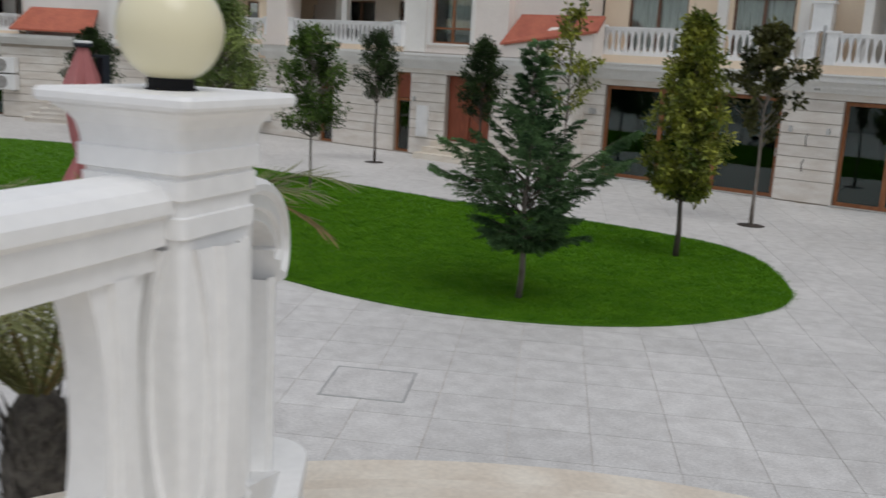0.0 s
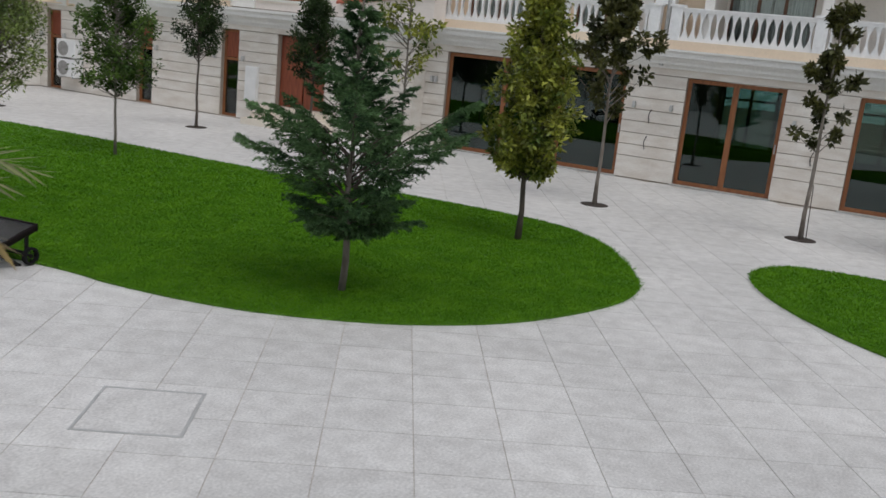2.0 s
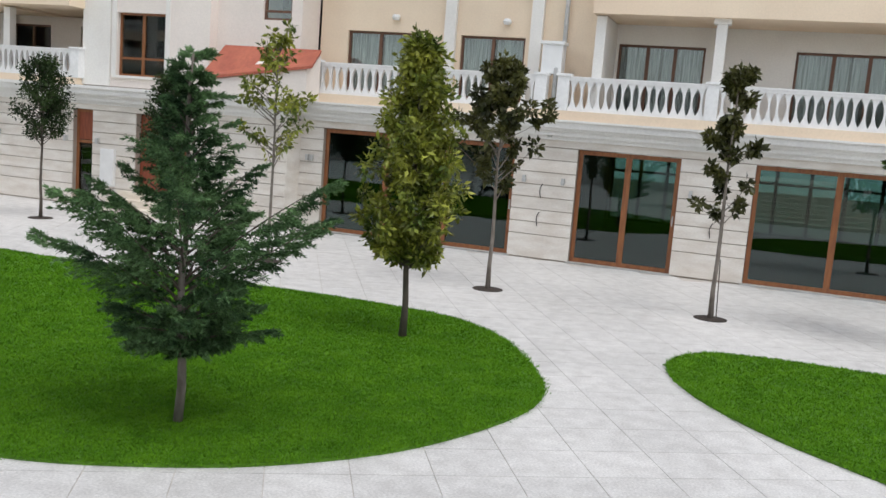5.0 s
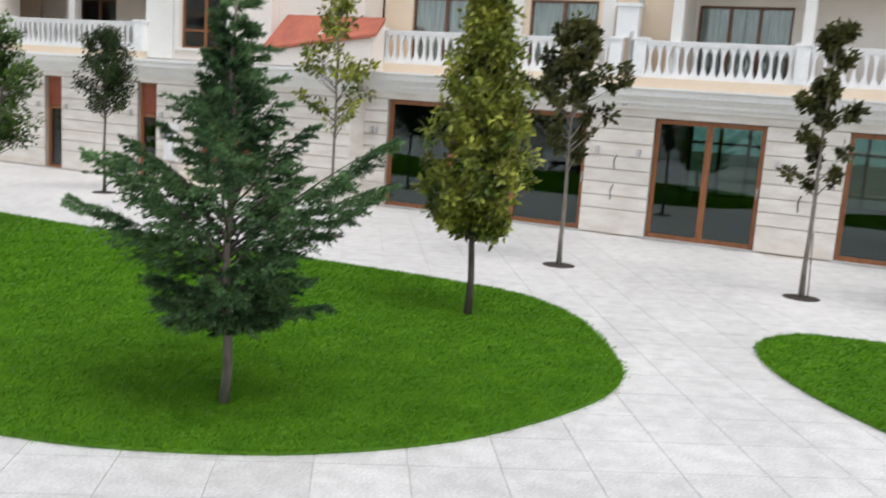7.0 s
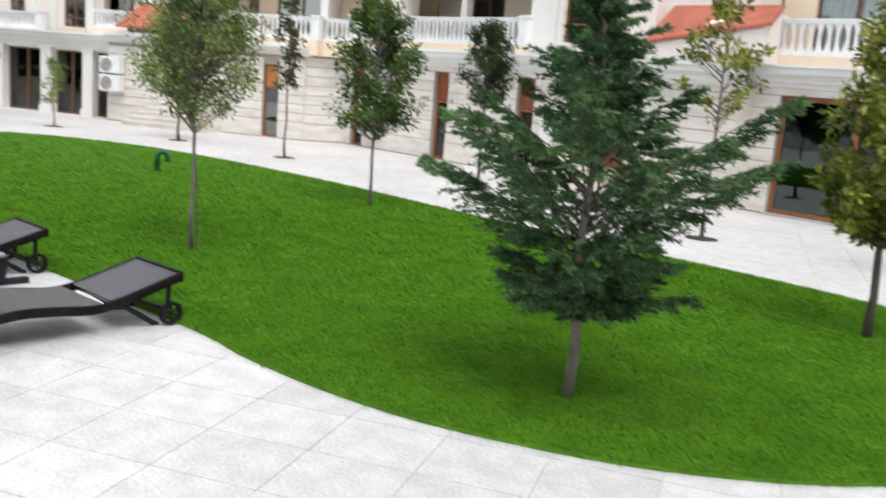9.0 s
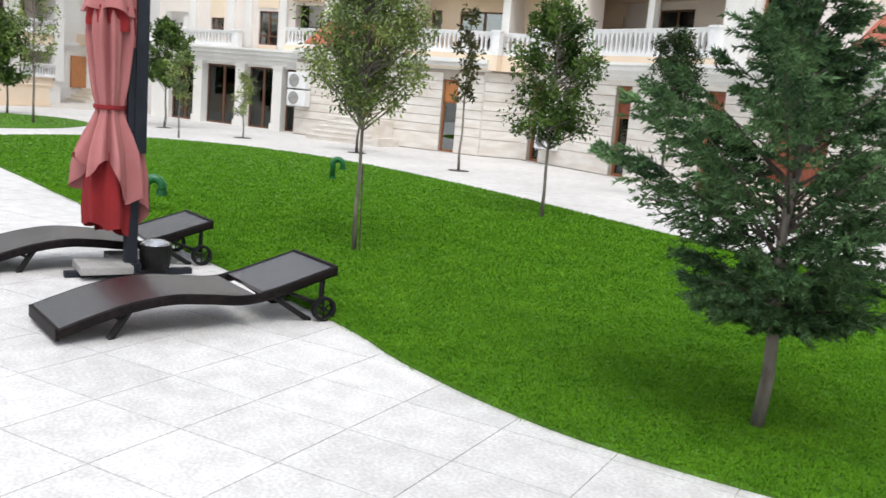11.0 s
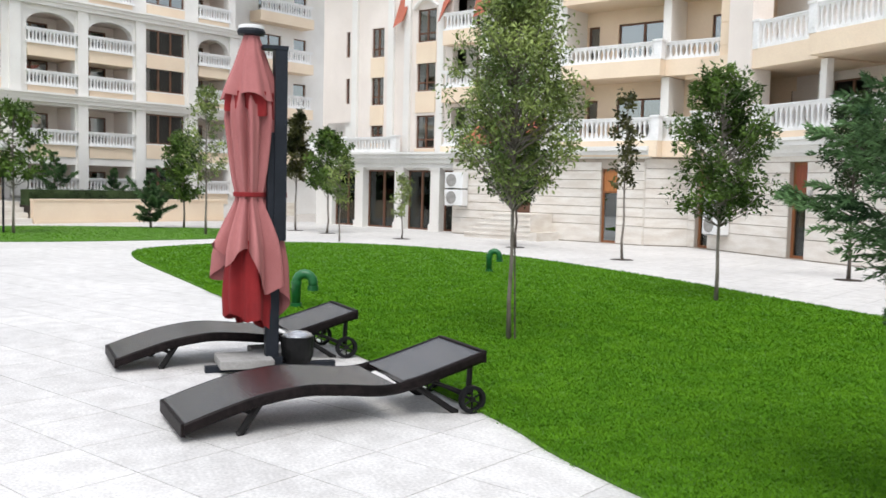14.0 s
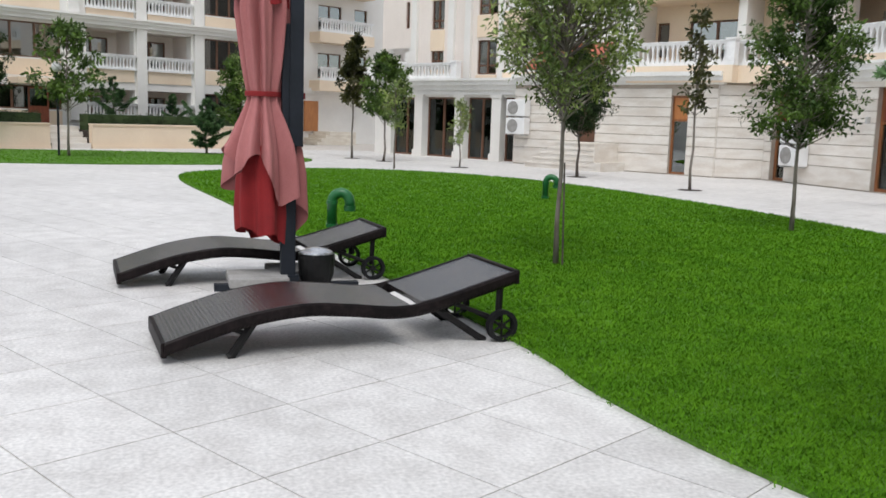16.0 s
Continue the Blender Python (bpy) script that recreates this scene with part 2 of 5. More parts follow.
def box(bm, x0, x1, y0, y1, z0, z1, bevel=0.0):
    r = bmesh.ops.create_cube(bm, size=1, matrix=Matrix.LocRotScale(((x0 + x1) / 2, (y0 + y1) / 2, (z0 + z1) / 2), None, (abs(x1 - x0), abs(y1 - y0), abs(z1 - z0))))
    if bevel:
        es = {e for v in r["verts"] for e in v.link_edges}
        bmesh.ops.bevel(bm, geom=list(es), offset=bevel, segments=2, affect="EDGES", profile=0.6)
    return bm


def boxes(*list_of):
    bm = bmesh.new()
    for b in list_of:
        box(bm, *b)
    return bm


def tube(bm, pts, radii, sides=8, cap=True):
    pts = [Vector(p) for p in pts]
    rings = []
    for i, p in enumerate(pts):
        d = (pts[min(i + 1, len(pts) - 1)] - pts[max(i - 1, 0)]).normalized()
        a = d.orthogonal().normalized() if i == 0 else (rings_a - d * rings_a.dot(d)).normalized()
        rings_a = a
        b = d.cross(a)
        r = radii[i] if hasattr(radii, "__len__") else radii
        rings.append([bm.verts.new(p + (a * math.cos(2 * math.pi * k / sides) + b * math.sin(2 * math.pi * k / sides)) * r) for k in range(sides)])
    for r0, r1 in zip(rings, rings[1:]):
        for k in range(sides):
            bm.faces.new((r0[k], r0[(k + 1) % sides], r1[(k + 1) % sides], r1[k]))
    if cap:
        bm.faces.new(rings[0][::-1])
        bm.faces.new(rings[-1])
    return bm


def lathe(bm, profile, sides=24, centre=(0, 0)):
    rings = [[bm.verts.new((centre[0] + r * math.cos(2 * math.pi * k / sides), centre[1] + r * math.sin(2 * math.pi * k / sides), z)) for k in range(sides)] for r, z in profile]
    for a, b in zip(rings, rings[1:]):
        for k in range(sides):
            bm.faces.new((a[k], a[(k + 1) % sides], b[(k + 1) % sides], b[k]))
    bm.faces.new(rings[0][::-1])
    bm.faces.new(rings[-1])
    return bm


def spline(points, n, closed=True):
    out = []
    k = len(points)
    for i in range(k if closed else k - 1):
        p = [Vector(points[j % k] if closed else points[min(max(j, 0), k - 1)]) for j in (i - 1, i, i + 1, i + 2)]
        for s in range(n):
            t = s / n
            out.append(0.5 * (2 * p[1] + (p[2] - p[0]) * t + (2 * p[0] - 5 * p[1] + 4 * p[2] - p[3]) * t * t + (3 * p[1] - p[0] - 3 * p[2] + p[3]) * t ** 3))
    if not closed:
        out.append(Vector(points[-1]))
    return out


def inside(x, y, poly):
    c = False
    j = len(poly) - 1
    for i in range(len(poly)):
        a, b = poly[i], poly[j]
        if (a[1] > y) != (b[1] > y) and x < (b[0] - a[0]) * (y - a[1]) / (b[1] - a[1]) + a[0]:
            c = not c
        j = i
    return c


def wall_mesh(s0, s1, y0, y1, z0, z1, holes):
    """A wall between y0 (front) and y1, with rectangular openings (s0, s1, z0, z1) right through it, in one closed mesh."""
    xs = sorted({s0, s1, *(min(max(h[i], s0), s1) for h in holes for i in (0, 1))})
    zs = sorted({z0, z1, *(min(max(h[i], z0), z1) for h in holes for i in (2, 3))})
    bm = bmesh.new()
    vert = {}

    def at(i, k, y):
        if (i, k, y) not in vert:
            vert[i, k, y] = bm.verts.new((xs[i], y, zs[k]))
        return vert[i, k, y]

    def solid(i, k):
        if not (0 <= i < len(xs) - 1 and 0 <= k < len(zs) - 1):
            return False
        mx, mz = (xs[i] + xs[i + 1]) / 2, (zs[k] + zs[k + 1]) / 2
        return not any(h[0] < mx < h[1] and h[2] < mz < h[3] for h in holes)
    for i in range(len(xs) - 1):
        for k in range(len(zs) - 1):
            if not solid(i, k):
                continue
            corner = ((i, k), (i + 1, k), (i + 1, k + 1), (i, k + 1))
            bm.faces.new([at(*c, y0) for c in corner])
            bm.faces.new([at(*c, y1) for c in corner[::-1]])
            for e, (di, dk) in enumerate(((0, -1), (1, 0), (0, 1), (-1, 0))):
                if not solid(i + di, k + dk):
                    p, q = corner[e], corner[(e + 1) % 4]
                    bm.faces.new((at(*p, y0), at(*p, y1), at(*q, y1), at(*q, y0)))
    return bm


def pieces(name, material, parent, *list_of, label=""):
    """Several boxes, each a part of its own."""
    return [part(name, boxes(b), material, parent, label) for b in list_of]


def window(parent, s0, s1, z0, z1, y, leaves=2, transom=0.0, frame_mat=WOOD_DARK, glass=GLASS, curtain=False, fw=0.05, name="window", room=0.8, label=""):
    """A framed window in an opening; y is the front of the frame, inwards is +y."""
    bm = bmesh.new()
    loops = [[bm.verts.new((x, yy, z)) for x, z in ((s0 + e, z0 + e), (s1 - e, z0 + e), (s1 - e, z1 - e), (s0 + e, z1 - e))] for yy, e in ((y, 0), (y, fw), (y + 0.07, fw), (y + 0.07, 0))]
    for p, q in zip(loops, loops[1:] + loops[:1]):
        for k in range(4):
            bm.faces.new((p[k], p[(k + 1) % 4], q[(k + 1) % 4], q[k]))
    bmesh.ops.recalc_face_normals(bm, faces=bm.faces)
    win = part(name, bm, frame_mat, parent, label)
    w = (s1 - s0 - 2 * fw) / leaves
    for i in range(1, leaves):
        part("mullion", boxes((s0 + fw + i * w - fw * 0.7, s0 + fw + i * w + fw * 0.7, y - 0.004, y + 0.066, z0 + fw, z1 - fw)), frame_mat, win)
    if transom:
        part("transom", boxes((s0 + fw, s1 - fw, y - 0.007, y + 0.06, z0 + transom - fw / 2, z0 + transom + fw / 2)), frame_mat, win)
    for i in range(leaves):
        a, b = s0 + fw + i * w + (fw * 0.7 if i else 0), s0 + fw + (i + 1) * w - (fw * 0.7 if i < leaves - 1 else 0)
        part("pane", boxes((a, b, y + 0.03, y + 0.036, z0 + fw, z1 - fw)), glass, win).visible_shadow = False
    if curtain:
        bm = bmesh.new()
        n = max(6, int((s1 - s0) * 14))
        vs = []
        for i in range(n + 1):
            x = s0 + fw + (s1 - s0 - 2 * fw) * i / n
            yy = y + 0.09 + 0.03 * (i % 2) + 0.012 * math.sin(i * 1.7)
            vs.append((bm.verts.new((x, yy, z0 + 0.02)), bm.verts.new((x, yy, z1 - 0.02))))
        gap = n // 2
        for i in range(n):
            if i != gap:
                bm.faces.new((vs[i][0], vs[i + 1][0], vs[i + 1][1], vs[i][1]))
        part("curtain", bm, CURTAIN, win, "white pleated net curtain")
    return win


def baluster_mesh(h, w, d=0.09):
    """One unit of the openwork balustrade: two curved bars round a pointed oval, flaring at head and foot."""
    bm = bmesh.new()
    n = 12
    rows = []
    for i in range(n + 1):
        f = abs(2 * i / n - 1)
        b, c = w * (0.335 + 0.14 * f ** 3), w * 0.225 * (1 - f ** 2.2)
        rows.append([[bm.verts.new((s * x, dy * d / 2, h * i / n)) for x, dy in ((c, -1), (b, -1), (b, 1), (c, 1))] for s in (-1, 1)])
    for p, q in zip(rows, rows[1:]):
        for s in (0, 1):
            for k in range(4):
                bm.faces.new((p[s][k], p[s][(k + 1) % 4], q[s][(k + 1) % 4], q[s][k]))
    bmesh.ops.remove_doubles(bm, verts=bm.verts, dist=0.0002)
    bmesh.ops.recalc_face_normals(bm, faces=bm.faces)
    me = bpy.data.meshes.new("baluster")
    bm.normal_update()
    bm.to_mesh(me)
    bm.free()
    me.materials.append(RAIL_WHITE)
    return me


BALUSTERS = {}


def railing(parent, a, b, z0, h, unit=0.30, posts=(True, True), post=0.24, post_up=0.05, mid_posts=()):
    """A balustrade along the line a to b (local xy) standing at z0: plinth, rail, posts and openwork balusters."""
    a, b = Vector((*a, 0)), Vector((*b, 0))
    ln = (b - a).length
    ang = math.atan2(b.y - a.y, b.x - a.x)
    m = Matrix.Translation((a.x, a.y, z0)) @ Matrix.Rotation(ang, 4, "Z")
    rail = part("balustrade", boxes((0, ln, -0.075, 0.075, h - 0.09, h - 0.03), (0, ln, -0.095, 0.095, h - 0.03, h), (0, ln, -0.065, 0.065, 0, 0.07)), RAIL_WHITE, parent, "white openwork balcony balustrade")
    rail.matrix_basis = m
    spots = [0.0] * posts[0] + list(mid_posts) + [ln] * posts[1]
    for s in spots:
        bm = boxes((s - post / 2, s + post / 2, -post / 2, post / 2, 0.003, h + post_up - 0.05))
        box(bm, s - post / 2 - 0.03, s + post / 2 + 0.03, -post / 2 - 0.03, post / 2 + 0.03, h + post_up - 0.05, h + post_up)
        box(bm, s - post * 0.3, s + post * 0.3, -post / 2 - 0.012, -post / 2 + 0.01, 0.12, h - 0.15)
        part("rail_post", bm, RAIL_WHITE, rail)
    stops = sorted({0.0, ln, *mid_posts})
    for s0, s1 in zip(stops, stops[1:]):
        s0, s1 = s0 + post / 2, s1 - post / 2
        n = max(1, round((s1 - s0) / unit / 1.4))
        w = (s1 - s0) / n
        key = (round(h, 2), round(w, 3))
        if key not in BALUSTERS:
            BALUSTERS[key] = baluster_mesh(h - 0.16, w)
        for i in range(n):
            o = new("baluster", BALUSTERS[key])
            o.parent = rail
            o.location = (s0 + w * (i + 0.5), 0, 0.07)
    return rail


def moulding(parent, s0, s1, y, steps, material=CORNICE, name="cornice"):
    """A stepped cornice; steps are (z0, z1, how far it stands out)."""
    o = None
    for z0, z1, d in steps:
        o = part(name, boxes((s0, s1, y - d, y + 0.05, z0, z1)), material, parent)
    return o


def cladding(parent, s0, s1, y, z0, z1, course=0.27, proud=0.025, gap=0.018, piece=0.0):
    """Rusticated stone courses with open grooves in front of a wall face."""
    n = max(1, round((z1 - z0) / course))
    h = (z1 - z0) / n
    for i in range(n):
        bm = bmesh.new()
        box(bm, s0, s1, y - proud, y + 0.01, z0 + i * h + gap / 2, z0 + (i + 1) * h - gap / 2, 0.006)
        part("stone_course", bm, LIMESTONE, parent)


# ---- ground ----
TURN = 29.0
CT, ST = math.cos(radians(TURN)), math.sin(radians(TURN))
bm = bmesh.new()
bmesh.ops.create_grid(bm, x_segments=8, y_segments=8, size=400)
ground = tagged(finish("ground", bm, JOINT), "pale stone courtyard ground with sandy joints", "ground", kind="structure")
ground.location.z = -0.007

LAWN_MAIN = spline([(-5.4, 3.53), (-4.3, 3.55), (-3.3, 3.67), (-2.4, 3.95), (-1.3, 4.60), (-0.4, 5.65), (0.15, 7.25), (-0.18, 8.6), (-1.35, 10.25), (-3.2, 10.75), (-8.6, 10.55), (-14, 10.55), (-19.2, 9.8), (-22.3, 7.9), (-23.1, 5.2), (-21.6, 2.5), (-19.3, 1.78), (-14, 2.4), (-9, 3.1)], 10)
LAWN_SIDE = spline([(1.22, 9.6), (1.38, 10.5), (2.1, 10.95), (4.5, 11.0), (9.0, 10.8), (11.0, 8.5), (8.5, 6.0), (4.5, 6.4), (2.9, 7.2), (1.75, 8.4)], 10)
LAWN_FAR = spline([(-24.0, -5.0), (-23.7, -1.0), (-24.0, 1.5), (-25.0, 4.2), (-27.3, 5.7), (-29.6, 5.3), (-30.6, 3.3), (-31.0, -1.6), (-29.0, -9.0), (-25.5, -9.0)], 10)
LAWNS = [[(p.x, p.y) for p in q] for q in (LAWN_MAIN, LAWN_SIDE, LAWN_FAR)]


def within(x, y, poly):
    """inside() for arrays."""
    c = np.zeros(len(x), bool)
    for a, b in zip(poly, poly[-1:] + poly[:-1]):
        if a[1] != b[1]:
            c ^= ((a[1] > y) != (b[1] > y)) & (x < (b[0] - a[0]) * (y - a[1]) / (b[1] - a[1]) + a[0])
    return c


def lawn(name, poly, label, tufts):
    bm = bmesh.new()
    rng = np.random.default_rng(len(poly) + tufts)
    top = [bm.verts.new((x, y, 0.026)) for x, y in poly]
    low = [bm.verts.new((x, y, -0.03)) for x, y in poly]
    f = bm.faces.new(top)
    if f.normal.z < 0:
        f.normal_flip()
    for i in range(len(poly)):
        j = (i + 1) % len(poly)
        bm.faces.new((low[i], low[j], top[j], top[i]))
    bmesh.ops.triangulate(bm, faces=[f])
    bmesh.ops.recalc_face_normals(bm, faces=bm.faces)
    ob = tagged(finish(name, bm, GRASS_SOIL), label, "lawn", kind="structure")
    lo, hi = np.min(poly, 0), np.max(poly, 0)
    got = []
    while sum(len(g) for g in got) < tufts:
        p = rng.uniform(lo, hi, (150000, 2))
        d = np.hypot(p[:, 0] - 0.2, p[:, 1] - 0.5)
        p = p[rng.random(len(p)) < np.minimum(1, (5.5 / d) ** 2)]
        got.append(p[within(p[:, 0], p[:, 1], poly)])
    rim = []
    for a, b in zip(poly, poly[1:] + poly[:1]):
        if math.hypot(a[0] - 0.5, a[1] + 1) < 14:
            t = rng.random((int(math.dist(a, b) / 0.008), 1))
            rim.append(np.array(a) + (np.array(b) - np.array(a)) * t + rng.normal(0, 0.026, (len(t), 2)))
    p = np.concatenate([*got, *rim])
    p = np.repeat(p, 3, 0) + rng.uniform(-0.02, 0.02, (len(p) * 3, 2))
    n = len(p)
    big = np.clip(np.hypot(p[:, 0] - 0.2, p[:, 1] - 0.5) / 6, 0.9, 1.9)
    a = rng.uniform(0, 6.283, n)
    dr = np.stack([np.cos(a), np.sin(a)], 1)
    h, w = rng.uniform(0.009, 0.026, n) * big ** 0.5, rng.uniform(0.0028, 0.0055, n) * big
    ln = h * rng.uniform(0.5, 1.6, n)
    side = np.stack([-dr[:, 1], dr[:, 0]], 1) * w[:, None]
    z = np.full((n, 1), 0.024)
    v = np.stack([np.hstack([p - side, z]), np.hstack([p + side, z]), np.hstack([p + dr * ln[:, None], z + h[:, None]])], 1).reshape(-1, 3)
    me = bpy.data.meshes.new("grass")
    me.from_pydata(v.tolist(), [], np.arange(3 * n).reshape(-1, 3).tolist())
    me.materials.append(GRASS)
    tagged(new("grass", me), "short mown green grass blades of the lawn", "grass", kind="stuff")
    return ob


lawn("lawn_main", LAWNS[0], "large curved lawn of bright green mown grass", 240000)
lawn("lawn_side", LAWNS[1], "smaller curved lawn of mown grass across the path", 40000)
lawn("lawn_far", LAWNS[2], "far strip of lawn before the planter wall", 8000)

# ---- the near wing: glazed doors below, balconies above ----
W = 17.48
near = thing("apartment_building", pose(0, W, 0), "cream apartment wing with stone-clad ground floor and white balconies", "building", "apartment wings")
DOORS = ((-7.59, -3.03), (-1.69, 0.41), (1.83, 6.4), (7.8, 9.9))
TOP = 2.39
near_wall = part("wall", wall_mesh(-8.2, 13, 0, 0.3, 0, 3.0, [(a, b, 0.02, TOP) for a, b in DOORS]), GROOVE, near)
edges = [-8.2] + [v for d in DOORS for v in d] + [13]
for a, b in zip(edges[::2], edges[1::2]):
    cladding(near_wall, a, b, 0, 0.02, 0.52, 0.5)
    cladding(near_wall, a, b, 0, 0.52, TOP, 0.27)
    for s in (a + 0.25, b - 0.25):
        if b - a < 3:
            part("wall_lamp", boxes((s - 0.03, s + 0.03, -0.12, -0.026, 1.62, 1.76), (s - 0.045, s + 0.045, -0.09, -0.028, 1.66, 1.69)), STEEL, near_wall, "small grey wall lamp")
for s, z in ((-2.40, 1.45), (-2.42, 0.85), (1.12, 1.0)):
    wire = spline([(s + 0.03, -0.05, z + 0.16), (s, -0.07, z + 0.10), (s - 0.02, -0.045, z), (s + 0.005, -0.04, z - 0.14)], 4, closed=False)
    part("loose_cable", tube(bmesh.new(), wire, 0.009, 5), RUBBER, near_wall, "short dark cable end")
part("lintel_band", boxes((-8.2, 13, -0.024, 0.0, TOP + 0.012, 2.55)), LIMESTONE, near)
for a, b in DOORS:
    leaves = 2 if b - a < 3 else 3
    dr = window(near, a + 0.01, b - 0.01, 0.03, TOP - 0.01, 0.10, leaves, 0, WOOD, GLASS_DARK, fw=0.085, name="glazed_door", label="brown-framed sliding glass door")
    part("door_handle", boxes((b - 0.075, b - 0.05, 0.07, 0.10, 1.0, 1.2)), STEEL, dr)
    part("threshold", boxes((a - 0.04, b + 0.04, -0.06, 0.12, 0.0, 0.03)), STEEL, near)
moulding(near, -8.2, 13, 0, ((2.55, 2.64, 0.10), (2.64, 2.74, 0.20), (2.74, 2.80, 0.27), (2.80, 2.93, 0.36), (2.93, 2.97, 0.42)))
part("balcony_band", boxes((-7.9, 13, -0.30, 1.5, 2.973, 3.16)), BEIGE, near)
railing(near, (-7.8, -0.18), (-2.55, -0.18), 3.16, 0.70, 0.25, mid_posts=(2.7,))
railing(near, (-2.08, -0.18), (13, -0.18), 3.16, 0.70, 0.25, mid_posts=(2.95, 6.9, 10.6))
# upper floor behind the balconies
up = [(-7.40, -5.80, 3.3, 4.66), (-4.65, -3.18, 3.3, 4.66), (-7.40, -5.80, 5.6, 7.0), (-4.65, -3.18, 5.6, 7.0)]
part("upper_wall", wall_mesh(-8.1, -1.55, 0.55, 0.85, 3.16, 8.2, up), BEIGE, near)
for h in up:
    window(near, *h, 0.62, 2, 0, WOOD_DARK, GLASS, True)
log = [(-1.30, 0.53, 3.2, 4.71), (2.32, 4.45, 3.2, 4.71), (6.3, 8.2, 3.2, 4.72)]
part("loggia_wall", wall_mesh(-1.55, 13, 1.35, 1.65, 3.16, 5.3, log), PLASTER, near)
for h in log:
    window(near, *h, 1.42, 3, 0, WOOD_DARK, GLASS, True)
pieces("loggia_side", PLASTER, near, (-1.55, -1.35, -0.12, 1.35, 3.163, 5.1), (5.6, 5.8, 0.2, 1.35, 3.163, 5.1))
part("pilaster", boxes((-5.02, -4.76, 0.44, 0.56, 3.17, 8.2)), PLASTER, near)
part("pilaster", boxes((-3.06, -2.80, 0.42, 0.56, 3.17, 8.2)), PLASTER, near)
part("column", boxes((0.80, 1.0, -0.15, 0.05, 3.9, 5.12), (0.74, 1.06, -0.2, 0.1, 5.02, 5.12)), PLASTER, near)
part("upper_band", boxes((-1.6, 13, -0.35, 1.6, 5.12, 5.7)), BEIGE, near)
part("upper_storey_wall", boxes((-1.55, 13, 1.35, 1.65, 5.7, 8.2)), PLASTER, near)
railing(near, (-1.5, -0.2), (13, -0.2), 5.7, 0.7, 0.25, mid_posts=(2.95, 6.9, 10.6))
part("drainpipe", tube(bmesh.new(), [(-2.3, -0.1, 2.6), (-2.3, -0.1, 4.0), (-2.3, 0.45, 4.5), (-2.3, 0.45, 8.0)], 0.05), STEEL, near)
part("downpipe_box", boxes((-2.62, -2.2, -0.12, 0.24, 3.9, 4.5), (-2.66, -2.16, -0.16, 0.26, 4.5, 4.56)), WHITE_BOX, near, "white square box on the balcony post")
for s, z in ((-6.2, 4.98), (-3.6, 4.98)):
    part("ceiling_lamp", lathe(bmesh.new(), [(0.07, z - 0.06), (0.10, z), (0.07, z + 0.06)], 12, (s, 0.48)), WHITE_BOX, near)
pieces("roof", CORNICE, near, (-13.9, 13.2, -0.5, 9, 8.2, 8.5))
BACK = ((-2.25, 0.95, 0.30, 2.35), (1.35, 6.9, 0.30, 2.35))
# room shell behind the doors, coloured dark so that it reads unlit
part("back_wall", wall_mesh(-20.5, 13, 8, 8.3, 0, 8.2, BACK), ROOM_SHADE, near)
for h, n in zip(BACK, (4, 6)):
    window(near, *h, 8.1, n, 1.45, BLACK_METAL, GLASS, fw=0.07, name="back_window", label="dark-framed garden window of the empty room")
# added backdrop: gives a mid-tone band beyond the back windows
part("garden_wall", boxes((-6, 12, 11.5, 11.7, 0, 1.35)), BEIGE, near)
part("side_wall", boxes((12.7, 13, 0.3, 8, 0, 8.2)), ROOM_SHADE, near)
pieces("interior_floor", ROOM_SHADE, near, (-20.5, 12.7, 0.31, 8, -0.05, 0.012), (-20.5, 12.7, 1.66, 8, 2.75, 2.95), (-20.5, 12.7, 1.66, 8, 5.15, 5.3))
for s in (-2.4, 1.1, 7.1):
    part("partition", boxes((s - 0.08, s + 0.08, 0.31, 7.9, 0.015, 2.74)), ROOM_SHADE, near)

# bay and left part of the near wing, standing a little forward
bay_windows = [(-12.93, -11.57, 3.24, 4.72), (-12.93, -11.57, 5.55, 7.0)]
part("bay_wall", wall_mesh(-13.85, -10.35, -0.6, 0.0, 2.97, 8.2, bay_windows), PINKISH, near)
part("bay_return", wall_mesh(-10.35, -8.15, -0.3, 0.54, 2.97, 8.2, [(-9.15, -8.42, 4.72, 5.6)]), PINKISH, near)
window(near, -9.15, -8.42, 4.72, 5.6, -0.24, 1, 0.2, WOOD_DARK, GLASS)
for h in bay_windows:
    window(near, *h, -0.50, 2, 0.42, WOOD, GLASS, True)
    part("window_sill", boxes((h[0] - 0.08, h[1] + 0.08, -0.68, -0.55, h[2] - 0.06, h[2])), PLASTER, near)
    pieces("window_surround", PLASTER, near, (h[0] - 0.14, h[0] - 0.02, -0.63, -0.59, h[2], h[3] + 0.5), (h[1] + 0.02, h[1] + 0.14, -0.63, -0.59, h[2], h[3] + 0.5))
part("corner_pilaster", boxes((-13.9, -13.1, -0.66, -0.598, 2.97, 8.2)), PLASTER, near)
LOWDOORS = ((-20.9, -20.3, 0.02, 2.34), (-17.25, -16.65, 0.02, 2.36), (-14.17, -13.57, 0.02, 2.36), (-12.3, -10.75, 0.5, 2.36))
left_wall = part("left_wall", wall_mesh(-21.2, -8.2, -0.6, -0.1, 0, 2.97, LOWDOORS), GROOVE, near)
edges = [-21.2, -20.9, -20.3, -17.25, -16.65, -14.17, -13.57, -12.3, -10.75, -8.2]
for a, b in zip(edges[::2], edges[1::2]):
    cladding(left_wall, a, b, -0.6, 0.02, 0.5, 0.5)
    cladding(left_wall, a, b, -0.6, 0.5, 2.36, 0.27)
part("return_wall", boxes((-8.199, -8.17, -0.61, 0.0, 0, 2.5)), LIMESTONE, near)
